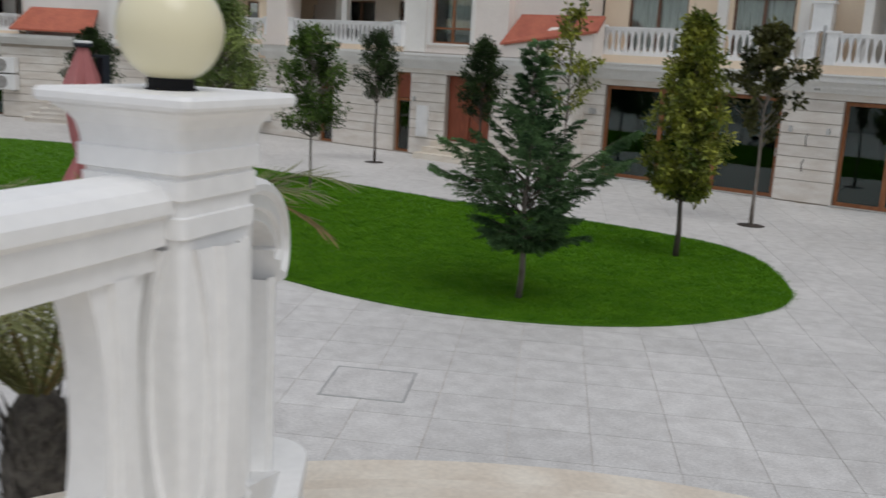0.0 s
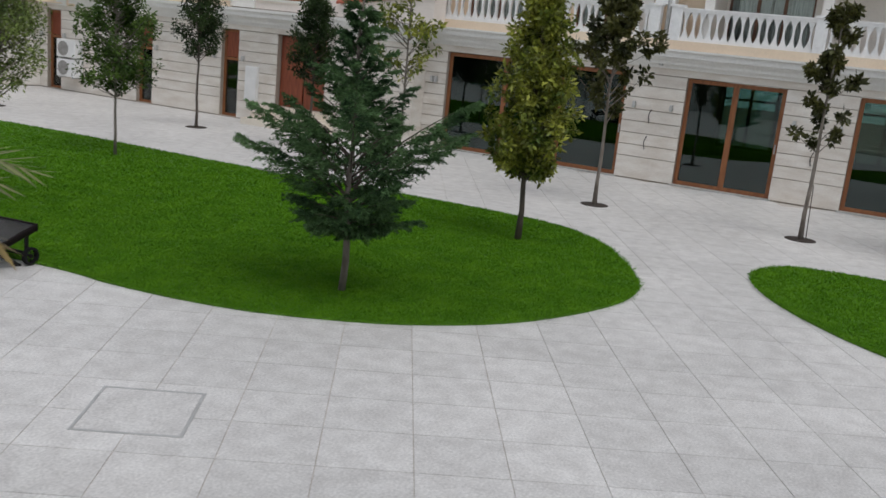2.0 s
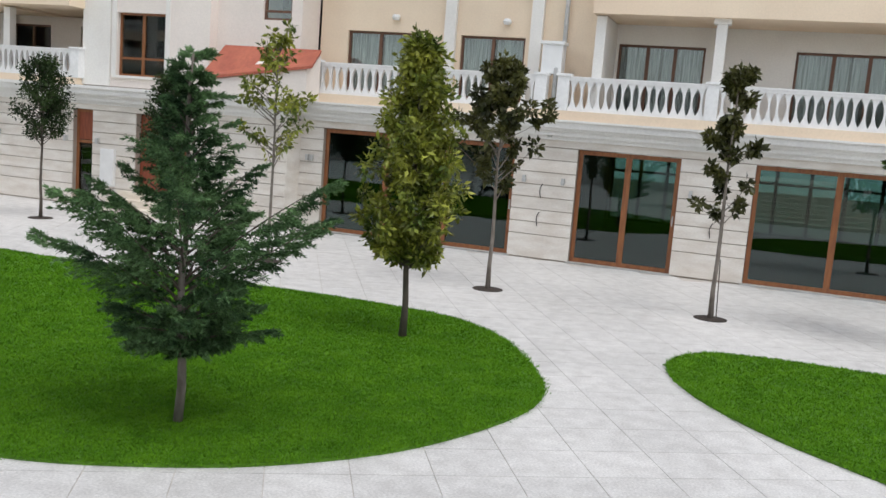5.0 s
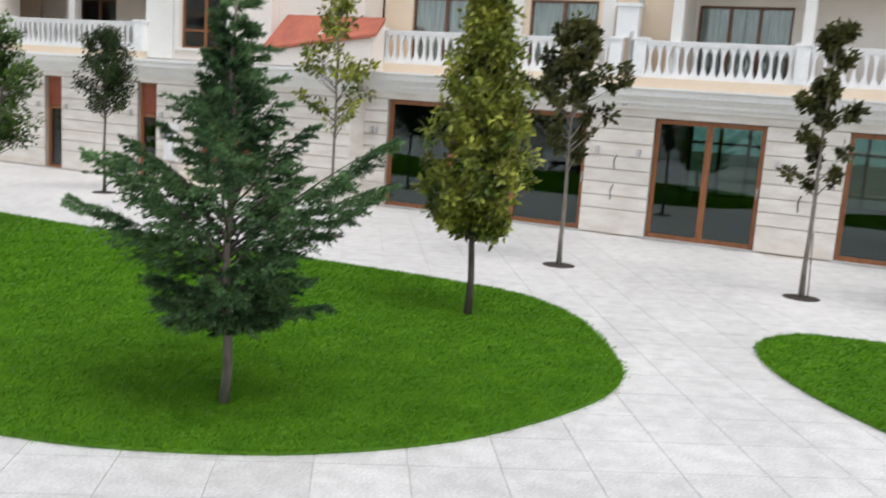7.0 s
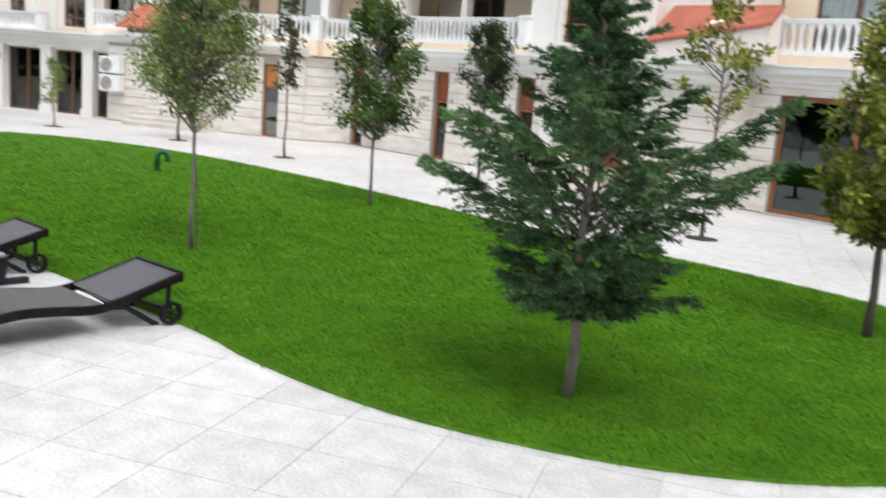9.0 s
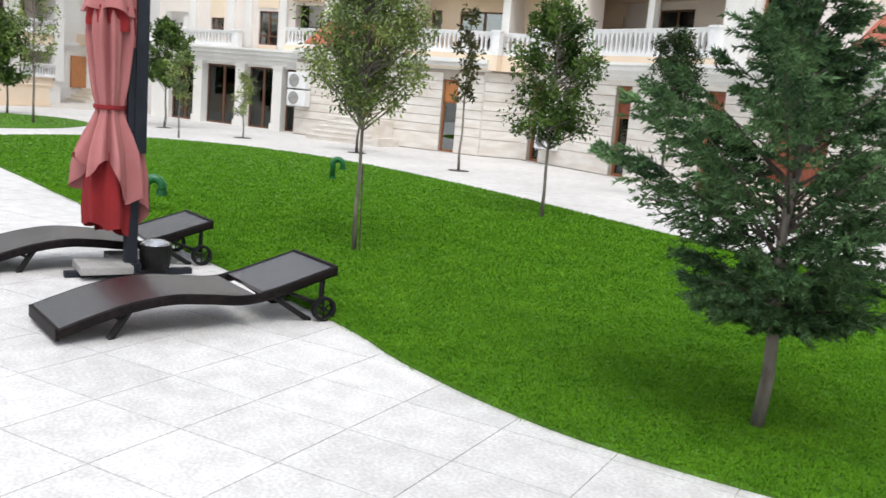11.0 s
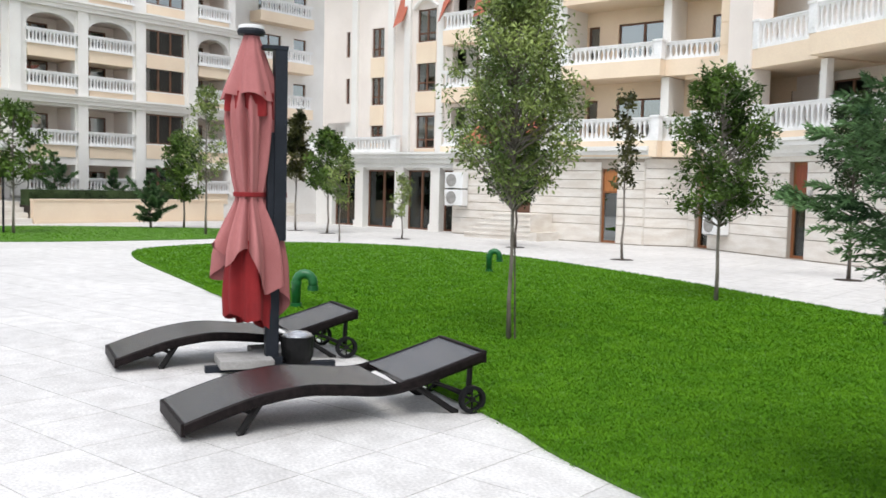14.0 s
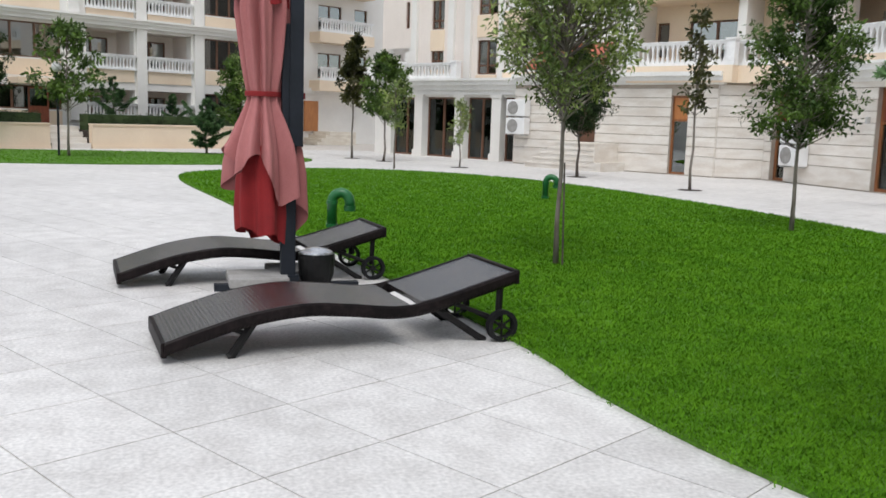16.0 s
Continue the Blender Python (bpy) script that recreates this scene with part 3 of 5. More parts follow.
part("lintel_band", boxes((-21.2, -8.2, -0.624, -0.6, 2.372, 2.5)), LIMESTONE, near)
for a, b, c, d in LOWDOORS[:3]:
    dr = window(near, a, b, c, d, -0.48, 1, 1.55, WOOD, GLASS, fw=0.07, name="narrow_door", label="narrow brown door, glazed below a wood panel")
    part("door_panel", boxes((a + 0.07, b - 0.07, -0.47, -0.455, 1.62, d - 0.07)), WOOD_RED, dr, "red-brown wood upper panel")
    for s in (a - 0.18, b + 0.18):
        part("wall_lamp", boxes((s - 0.03, s + 0.03, -0.72, -0.626, 1.55, 1.69)), STEEL, left_wall, "small grey wall lamp")
pieces("entrance_door", WOOD_RED, near, (-12.28, -11.55, -0.45, -0.40, 0.5, 2.34), (-11.5, -10.77, -0.45, -0.40, 0.5, 2.34), (-12.1, -11.7, -0.462, -0.45, 1.2, 2.1), (-11.35, -10.95, -0.462, -0.45, 1.2, 2.1), label="red-brown panelled double door")
for i in range(3):
    part("entrance_step", boxes((-12.75 + 0.1 * i, -10.4 - 0.1 * i, -1.45 + 0.28 * i, -0.63, 0.165 * i, 0.165 * (i + 1))), TRAVERTINE, near)
part("meter_cabinet", boxes((-13.25, -12.85, -0.72, -0.628, 0.55, 1.45), (-13.22, -12.88, -0.735, -0.72, 0.58, 1.42)), WHITE_BOX, near, "pale wall-mounted meter cabinet")
moulding(near, -21.2, -8.1, -0.6, ((2.5, 2.58, 0.08), (2.58, 2.68, 0.17), (2.68, 2.74, 0.23), (2.74, 2.87, 0.32), (2.87, 2.94, 0.38)))
part("balcony_band", boxes((-20.9, -13.9, -0.85, 1.6, 2.943, 3.10)), BEIGE, near)
railing(near, (-18.35, -0.75), (-13.95, -0.75), 3.10, 0.68, 0.24, mid_posts=())
railing(near, (-20.8, -0.75), (-19.4, -0.75), 3.10, 0.68, 0.24)
part("pier", boxes((-19.35, -18.45, -0.95, -0.3, 2.95, 8.2), (-19.45, -18.35, -1.05, -0.3, 2.95, 3.25)), PINKISH, near)
lw = [(-17.9, -16.6, 3.15, 4.5), (-15.6, -14.2, 3.15, 4.5)]
part("loggia_wall", wall_mesh(-21.2, -13.85, 1.2, 1.49, 3.1, 4.72, lw), PINKISH, near)
for h in lw:
    window(near, *h, 1.27, 2, 0, WOOD_DARK, GLASS, True)
part("column", boxes((-16.3, -16.1, -0.72, -0.52, 3.78, 4.72)), PLASTER, near)
pieces("upper_band", BEIGE, near, (-21.2, -16.2, -0.9, 1.5, 4.72, 5.2), (-16.2, -13.85, -1.2, 1.5, 4.76, 5.24))
railing(near, (-18.35, -0.8), (-16.3, -0.8), 5.2, 0.68, 0.24, posts=(True, False))
railing(near, (-16.1, -1.1), (-13.95, -1.1), 5.24, 0.68, 0.24)
part("upper_storey_wall", boxes((-21.2, -13.85, 0.9, 1.2, 5.2, 8.2)), PLASTER, near)
# short clad wall closing the corner to the next wing
link = part("link_wall", boxes((0, 1.22, 0.03, 0.3, 0, 2.9)), GROOVE, near)
link.matrix_basis = pose(-21.80, 15.80 - W, 0, 0, 0, 60.8)
cladding(link, 0, 1.22, 0.03, 0.02, 0.52, 0.5)
cladding(link, 0, 1.22, 0.03, 0.52, 2.5, 0.27)
# red canopy roof against the bay
bm = bmesh.new()
v = [bm.verts.new(p) for p in ((-10.32, -1.0, 3.26), (-7.46, -1.0, 3.66), (-7.62, -0.302, 4.05), (-10.12, -0.302, 4.05), (-10.32, -0.302, 3.34))]
bm.faces.new((v[0], v[1], v[2], v[3]))
bm.faces.new((v[0], v[3], v[4]))
r = bmesh.ops.extrude_face_region(bm, geom=list(bm.faces))
bmesh.ops.translate(bm, verts=[e for e in r["geom"] if isinstance(e, bmesh.types.BMVert)], vec=(0, 0, 0.06))
bmesh.ops.recalc_face_normals(bm, faces=bm.faces)
part("canopy_roof", bm, ROOF_RED, near, "red sloping canopy roof")
bm = bmesh.new()
q = [[bm.verts.new((x, y, z)) for x, y, z in ((a, -0.93, 2.96), (a, -0.302, 2.96), (a, -0.302, c), (a, -0.93, b))] for a, b, c in ((-10.25, 3.25, 3.9), (-7.62, 3.64, 3.98))]
bm.faces.new(q[0]), bm.faces.new(q[1][::-1])
for k in range(4):
    bm.faces.new((q[0][k], q[1][k], q[1][(k + 1) % 4], q[0][(k + 1) % 4]))
bmesh.ops.recalc_face_normals(bm, faces=bm.faces)
part("canopy_wall", bm, PINKISH, near)

# ---- the left wing ----
QX, QY = -29.0, 12.2
wing = thing("apartment_building", pose(QX, QY, 0, 0, 0, TURN), "cream apartment wing with glazed entrance and tiers of white balconies", "building", "apartment wings")
gl = [(-5.3, -3.95, 0.02, 2.1), (-3.55, -1.95, 0.02, 2.12), (-1.55, -0.25, 0.02, 2.12), (0.12, 0.75, 0.02, 2.12)]
part("entrance_wall", wall_mesh(-6.2, 0.95, 0, 0.35, 0, 2.2, gl), PLASTER, wing)
for h in gl:
    window(wing, *h, 0.2, 2 if h[1] - h[0] > 1 else 1, 0, WOOD_DARK, GLASS_DARK, fw=0.06, name="glazed_door", label="tall brown-framed entrance glazing")
for s in (-3.75, -1.75, -0.06):
    part("column", boxes((s - 0.2, s + 0.2, -0.12, 0.0, 0, 2.2), (s - 0.24, s + 0.24, -0.16, 0.0, 0, 0.25), (s - 0.24, s + 0.24, -0.15, 0.0, 2.1, 2.2)), PLASTER, wing)
moulding(wing, -6.4, 5.0, 0, ((2.2, 2.36, 0.14), (2.36, 2.52, 0.24), (2.52, 2.66, 0.36), (2.66, 2.74, 0.44)))
railing(wing, (-6.2, -0.22), (-1.85, -0.22), 2.74, 0.55, 0.22, mid_posts=(1.6,))
part("gable", boxes((-5.9, -4.6, 0.3, 0.5, 2.74, 3.9)), PLASTER, wing)
wins = []
for z0, z1 in ((2.9, 4.05), (4.9, 6.0), (6.62, 7.75)):
    wins.append((-1.36, -0.5, z0, z1))
for z0, z1 in ((3.1, 3.75), (4.5, 5.55), (6.25, 7.3)):
    wins.append((-3.6, -2.98, z0, z1))
    wins.append((-4.95, -4.75, z0 + 0.1, z1))
bal = [(0.25, 1.4, z, z + 1.35) for z in (2.95, 4.92, 6.85)]
part("upper_wall", wall_mesh(-6.2, 5.0, 0.3, 0.6, 2.74, 9.6, wins + bal), PINKISH, wing)
for h in wins:
    window(wing, *h, 0.36, 2 if h[1] - h[0] > 0.5 else 1, 0.3, WOOD_DARK, GLASS_SKY, h[1] - h[0] > 0.5, fw=0.045)
    if h[1] - h[0] > 0.5:
        part("spandrel", boxes((h[0] - 0.03, h[1] + 0.03, 0.27, 0.30, h[2] - 0.75, h[2] - 0.02)), BEIGE, wing)
for s in (-4.4, -2.55, -1.75, -0.2):
    part("pilaster", boxes((s - 0.14, s + 0.14, 0.18, 0.298, 2.75, 9.2)), PLASTER, wing)
for z in (2.95, 4.92, 6.85):
    pieces("balcony_slab", BEIGE, wing, (0.15, 1.55, -0.12, 0.6, z - 0.5, z - 0.02))
    railing(wing, (0.2, -0.05), (1.5, -0.05), z - 0.02, 0.58, 0.2, posts=(False, False), post=0.1)
    window(wing, 0.6, 1.3, z + 0.02, z + 1.2, 1.2, 1, 0, WOOD_DARK, GLASS_SKY)
part("recess_wall", boxes((0.05, 1.6, 1.3, 1.4, 2.75, 9.6)), PLASTER, wing)
for a, b in ((-2.2, -1.75), (-0.1, 0.25), (1.35, 3.2)):
    bm = bmesh.new()
    v = [bm.verts.new(p) for p in ((a, -0.1, 7.15), (b, -0.1, 7.15 + (0.5 if b > 0 else 0.2)), (b, 0.3, 8.2), (a, 0.3, 8.2))]
    bm.faces.new(v)
    r = bmesh.ops.extrude_face_region(bm, geom=list(bm.faces))
    bmesh.ops.translate(bm, verts=[e for e in r["geom"] if isinstance(e, bmesh.types.BMVert)], vec=(0, 0.08, 0.05))
    part("mansard_roof", bm, ROOF_RED, wing, "red mansard roof slope")
bm = bmesh.new()
v = [bm.verts.new(p) for p in ((1.55, -0.78, 3.03), (4.5, -0.78, 3.03), (4.3, 0.098, 3.78), (1.85, 0.098, 3.78), (1.55, 0.098, 3.06))]
bm.faces.new((v[0], v[1], v[2], v[3])), bm.faces.new((v[0], v[3], v[4]))
r = bmesh.ops.extrude_face_region(bm, geom=list(bm.faces))
bmesh.ops.translate(bm, verts=[e for e in r["geom"] if isinstance(e, bmesh.types.BMVert)], vec=(0, 0, -0.06))
bmesh.ops.recalc_face_normals(bm, faces=bm.faces)
part("canopy_roof", bm, ROOF_RED, wing, "red sloping canopy roof")
part("arched_hood", tube(bmesh.new(), [(-1.5 + 1.15 * i / 12, 0.2, 7.78 + 0.3 * math.sin(math.pi * i / 12)) for i in range(13)], 0.07, 6), PLASTER, wing)
# right half of the wing, balconies standing out in tiers
part("stone_wall", wall_mesh(0.95, 8.0, -0.35, 0.3, 0, 2.5, [(6.60, 7.15, 0.02, 2.2), (3.5, 4.1, 0.75, 1.9)]), GROOVE, wing)
stone = wing.children[-1]
for a, b in ((0.95, 3.5), (4.1, 6.60), (7.15, 8.0)):
    cladding(stone, a, b, -0.35, 0.02, 0.55, 0.53)
    cladding(stone, a, b, -0.35, 0.55, 2.4, 0.26)
part("stone_side", boxes((7.98, 8.03, -0.35, 2.2, 0, 2.5)), LIMESTONE, stone)
dr = window(wing, 6.60, 7.15, 0.02, 2.2, -0.25, 1, 1.5, WOOD, GLASS_SKY, fw=0.06, name="narrow_door", label="narrow brown door with an orange wood upper panel")
part("door_panel", boxes((6.66, 7.09, -0.245, -0.232, 1.54, 2.14)), ORANGE_WOOD, dr, "orange wood upper panel")
part("cellar_window", boxes((3.5, 4.1, -0.28, -0.22, 0.75, 1.9)), WOOD_DARK, wing)
for i in range(5):
    part("stair_step", boxes((2.43 + 0.28 * i, 4.95, -1.57, -0.38, 0.16 * i, 0.16 * i + 0.12), (2.40 + 0.28 * i, 4.95, -1.6, -0.38, 0.16 * i + 0.12, 0.16 * (i + 1))), LIMESTONE, wing)
part("stair_parapet", boxes((4.953, 5.2, -1.6, -0.38, 0, 0.25)), LIMESTONE, wing)
moulding(wing, 1.0, 8.2, -0.35, ((2.5, 2.6, 0.1), (2.6, 2.72, 0.22), (2.72, 2.84, 0.32)))
rw = []
for z in (3.0, 5.27, 7.5):
    rw += [(6.3, 8.0, z + 0.05, z + 1.35), (5.25, 5.65, z + 0.35, z + 1.35), (9.3, 10.0, z + 0.05, z + 1.35), (11.6, 12.6, z + 0.05, z + 1.35), (13.4, 14.6, z + 0.05, z + 1.35)]
part("recessed_wall", wall_mesh(5.0, 15.5, 0.9, 1.2, 2.5, 9.6, rw), BEIGE, wing)
for h in rw:
    window(wing, *h, 0.97, 2 if h[1] - h[0] > 0.6 else 1, 0, WOOD_DARK, GLASS_SKY, False)
for z in (3.0, 5.27, 7.5):
    pieces("balcony_slab", BEIGE, wing, (5.2, 8.45, -0.55, 0.9, z - 0.45, z), (8.46, 10.2, -0.25, 0.9, z - 0.45, z))
    railing(wing, (5.3, -0.42), (8.35, -0.42), z, 0.5 if z > 3.5 else 0.66, 0.23, mid_posts=())
    railing(wing, (8.45, -0.15), (10.1, -0.15), z, 0.5 if z > 3.5 else 0.66, 0.23, posts=(False, False), post=0.12)
    pieces("balcony_slab", BEIGE, wing, (10.75, 12.8, -0.35, 0.9, z - 0.45, z), (12.81, 15.5, -0.75, 0.9, z - 0.45, z + 0.06))
    railing(wing, (10.85, -0.25), (12.7, -0.25), z, 0.66, 0.23)
    railing(wing, (12.9, -0.62), (15.4, -0.62), z + 0.06, 0.66, 0.23)
    for s in (8.4, 12.75):
        part("column", boxes((s - 0.12, s + 0.12, -0.1, 0.9, z + 0.003, z + 1.8)), PLASTER, wing)
for i in range(12):
    part("tower_block", boxes((10.15, 10.7, -0.5, 0.9, 2.5 + 0.6 * i + 0.012, 3.1 + 0.6 * i - 0.012)), BEIGE, wing)
part("tower_core", boxes((10.17, 10.68, -0.48, 0.88, 2.5, 9.6)), BEIGE, wing)
pieces("end_wall", PLASTER, wing, (4.85, 5.2, -0.3, 0.9, 2.84, 9.6), (1.62, 4.85, 0.1, 0.298, 2.84, 9.6))
pieces("roof", CORNICE, wing, (-6.4, 15.6, -0.3, 7, 9.6, 9.9))
# same dark-coloured shell behind the wing's windows, standing in for room shade
pieces("back_wall", ROOM_SHADE, wing, (-6.2, 15.5, 6, 6.3, 0, 9.6), (-6.2, -6.0, 0.6, 6, 0, 9.6), (15.3, 15.5, 1.2, 6, 0, 9.6))
pieces("interior_floor", ROOM_SHADE, wing, (-6.0, 15.3, 1.5, 6, 2.35, 2.5), (-6.0, 15.3, 1.5, 6, 4.4, 4.5))
part("corner_wall", boxes((7.99, 15.5, 1.4, 1.7, 0, 2.49)), LIMESTONE, wing)


def ac_unit(m):
    ac = thing("air_conditioner", m, "white outdoor air-conditioning unit on the wall", "air conditioner", "outdoor units")
    part("casing", box(bmesh.new(), -0.38, 0.38, -0.30, 0, 0, 0.52, 0.02), WHITE_BOX, ac)
    part("fan_grille", lathe(bmesh.new(), [(0.21, 0), (0.21, 0.015), (0.05, 0.02)], 20), GREY_STONE, ac, "grey fan grille").matrix_basis = pose(-0.1, -0.301, 0.26, 90)
    pieces("bracket", STEEL, ac, (-0.3, -0.26, -0.3, 0.02, -0.04, 0), (0.26, 0.3, -0.3, 0.02, -0.04, 0))
    return ac


for z in (0.95, 1.52):
    ac_unit(pose(QX, QY, 0, 0, 0, TURN) @ pose(1.25, -0.40, z))
for x, z in ((-19.75, 0.45), (-19.75, 1.02)):
    ac_unit(pose(x, W - 0.64, z))

# ---- the far block across the end of the court ----
far = thing("apartment_building", pose(-36.6, 0.5, 0, 0, 0, TURN + 90), "far cream apartment block with arched loggias and white balconies", "building", "apartment wings")
levels = ((1.0, 2.05), (2.75, 4.2), (4.85, 6.15), (6.35, 7.55), (8.3, 9.6))
cols = [(-12.4, -10.6, 0), (-10.0, -8.2, 1), (-7.6, -5.9, 1), (-5.3, -2.75, 0), (-1.85, -0.02, 1), (0.5, 2.35, 1), (2.95, 4.75, 0), (5.4, 6.95, 1)]
holes = [(a, b, z0 + (0.02 if k else 0.25), z1) for a, b, k in cols for z0, z1 in levels]
part("wall", wall_mesh(-14, 7.3, 0, 0.35, 0, 10.6, holes), PLASTER, far)
for a, b, k in cols:
    for i, (z0, z1) in enumerate(levels):
        if k:
            window(far, a + 0.1, b - 0.4, z0 + 0.05, z1 - 0.22, 1.3, 2, 0, WOOD_DARK, GLASS_SKY)
            pieces("loggia_back", PINKISH, far, (a - 0.15, b + 0.15, 1.38, 1.45, z0 - 0.3, z1 + 0.2), (a - 0.1, a, 0.36, 1.38, z0 - 0.3, z1 + 0.2), (b, b + 0.1, 0.36, 1.38, z0 - 0.3, z1 + 0.2), (a, b, 0.36, 1.38, z1, z1 + 0.15))
            part("parapet_band", boxes((a + 0.02, b - 0.02, -0.04, 1.3, z0 - 0.42, z0 + 0.02)), BEIGE, far)
            railing(far, (a - 0.05, -0.06), (b + 0.05, -0.06), z0 + 0.02, 0.55, 0.2, posts=(False, False), post=0.1)
            if i == 3:
                bm = bmesh.new()
                n = 8
                for side in (0, 1):
                    xs = a if side == 0 else b
                    pts = [(xs, z1)] + [((a + b) / 2 - math.cos(math.pi / 2 * j / n) * (b - a) / 2 * (1 if side == 0 else -1), z1 - 0.5 + 0.5 * math.sin(math.pi / 2 * j / n)) for j in range(n + 1)]
                    f0 = [bm.verts.new((p[0], 0.02, p[1])) for p in pts]
                    f1 = [bm.verts.new((p[0], 0.3, p[1])) for p in pts]
                    bm.faces.new(f0), bm.faces.new(f1[::-1])
                    for q in range(len(pts)):
                        w_ = (q + 1) % len(pts)
                        bm.faces.new((f0[q], f0[w_], f1[w_], f1[q]))
                bmesh.ops.recalc_face_normals(bm, faces=bm.faces)
                part("arch", bm, PLASTER, far)
        else:
            window(far, a, b, z0 + 0.25, z1, 0.1, 3, 0, WOOD_DARK, GLASS_SKY, True)
            part("parapet_band", boxes((a + 0.02, b - 0.02, -0.02, 0.0, z0 - 0.35, z0 + 0.2)), BEIGE, far)
for s in (-13.3, -10.3, -7.9, -5.6, -2.3, 0.24, 2.65, 5.07, 7.15):
    part("pilaster", boxes((s - 0.2, s + 0.2, -0.12, 0.0, 0.9, 7.9)), PLASTER, far)
for z in (4.3, 7.75):
    moulding(far, -14, 7.4, -0.12, ((z, z + 0.14, 0.08), (z + 0.14, z + 0.26, 0.16), (z + 0.26, z + 0.34, 0.24)), PLASTER)
# recessed corner with its own stack of balconies
part("corner_wall", wall_mesh(7.3, 15.5, 2.2, 2.5, 0, 12.0, [(10.3, 11.7, z, z + 1.15) for z in (3.1, 5.3, 7.5, 9.7)] + [(12.5, 13.3, z, z + 1.15) for z in (3.1, 5.3, 7.5, 9.7)]), PLASTER, far)
for z in (3.1, 5.3, 7.5, 9.7):
    window(far, 10.3, 11.7, z, z + 1.15, 2.27, 2, 0, WOOD_DARK, GLASS_SKY)
    window(far, 12.5, 13.3, z, z + 1.15, 2.27, 1, 0, WOOD_DARK, GLASS_SKY)
    pieces("balcony_slab", BEIGE, far, (9.8, 13.1, 1.4, 2.2, z - 0.62, z - 0.15))
    railing(far, (9.85, 1.5), (13.05, 1.5), z - 0.15, 0.62, 0.22, posts=(False, False), post=0.1)
moulding(far, 7.3, 13.5, 2.2, ((2.3, 2.45, 0.1), (2.45, 2.6, 0.2)), CORNICE)
part("corner_door", boxes((9.5, 10.3, 2.12, 2.2, 0.6, 2.0)), ORANGE_WOOD, far, "orange-brown wooden door")
for i in range(4):
    part("stair_step", boxes((9.3 + 0.25 * i, 11.6, 0.9, 2.2, 0.15 * i, 0.15 * (i + 1))), TRAVERTINE, far)
pieces("roof", CORNICE, far, (-14.2, 15.5, -0.2, 8, 12.0, 12.3), (-14.2, 7.3, -0.4, 2.5, 10.6, 12.0))
pieces("back_wall", ROOM_SHADE, far, (-14, 15.5, 7, 7.3, 0, 12), (-14, -13.8, 0.36, 7, 0, 12))
planter = tagged(finish("planter_wall", boxes((-2.9, 4.8, -2.6, -2.35, 0, 0.78), (-2.9, 4.8, -2.64, -2.31, 0.78, 0.83), (-14, -4.3, -2.6, -2.35, 0, 0.78), (-14, -4.3, -2.64, -2.31, 0.78, 0.83), (-2.9, 4.8, -2.66, -2.6, 0, 0.1), (-14, -4.3, -2.66, -2.6, 0, 0.1)), BEIGE), "low peach planter wall before the far block", "wall", kind="structure")
planter.matrix_basis = pose(-36.6, 0.5, 0, 0, 0, TURN + 90)
fill = tagged(finish("planter_soil", boxes((-2.9, 4.8, -2.35, -0.01, 0, 0.6), (-14, -4.3, -2.35, -0.01, 0, 0.6)), SOIL), "dark soil bed behind the planter wall", "soil", kind="structure")
fill.matrix_basis = planter.matrix_basis
for i in range(4):
    part("entry_step", boxes((-4.25, -2.95, -2.6 + 0.3 * i, -0.3, 0.18 * i, 0.18 * (i + 1))), LIMESTONE, far)
door = part("entry_door", boxes((-3.90, -3.30, -0.055, 0.0, 0.72, 1.36), (-3.95, -3.90, -0.06, 0.0, 0.72, 2.0), (-3.30, -3.25, -0.06, 0.0, 0.72, 2.0), (-3.90, -3.30, -0.06, 0.0, 1.95, 2.0)), WOOD_RED, far, "dark red-brown half-glazed entrance door")
part("pane", boxes((-3.90, -3.30, -0.03, -0.024, 1.36, 1.95)), GLASS_DARK, door)
part("entry_canopy", boxes((-4.6, -2.6, -0.9, 0.0, 2.1, 2.3)), BEIGE, far)

# unseen plain blocks added behind the walk, closing the court for light and reflections
close = thing("apartment_building", pose(0, 0, 0), "plain unseen walls added behind the terrace", "building", "apartment wings")
pieces("wall", PLASTER, close, (-30, 22, -13.4, -13.0, 0, 5), (21.6, 22, -13.0, 26, 0, 6))

# ---- terrace with round steps ----
TX, TY, TZ = 3.25, -4.05, 1.45
terrace = tagged(thing("terrace", pose(TX, TY, 0), "raised round terrace of cream stone with curved steps", "terrace"), kind="structure")
R0 = 2.93


def disc(r0, r1, z0, z1, a0=0.0, a1=2 * math.pi, n=96):
    bm = bmesh.new()
    full = a1 - a0 > 6.28
    ring = []
    for i in range(n + (not full)):
        a = a0 + (a1 - a0) * i / n
        c, s = math.cos(a), math.sin(a)
        ring.append([bm.verts.new((r * c, r * s, z)) for r, z in ((r0, z0), (r1, z0), (r1, z1 - 0.012), (r1 - 0.012, z1), (r0, z1))])
    k = len(ring)
    for i in range(k if full else k - 1):
        a, b = ring[i], ring[(i + 1) % k]
        for j in range(5):
            bm.faces.new((a[j], b[j], b[(j + 1) % 5], a[(j + 1) % 5]))
    if not full:
        bm.faces.new(ring[0]), bm.faces.new(ring[-1][::-1])
    bmesh.ops.recalc_face_normals(bm, faces=bm.faces)
    return bm


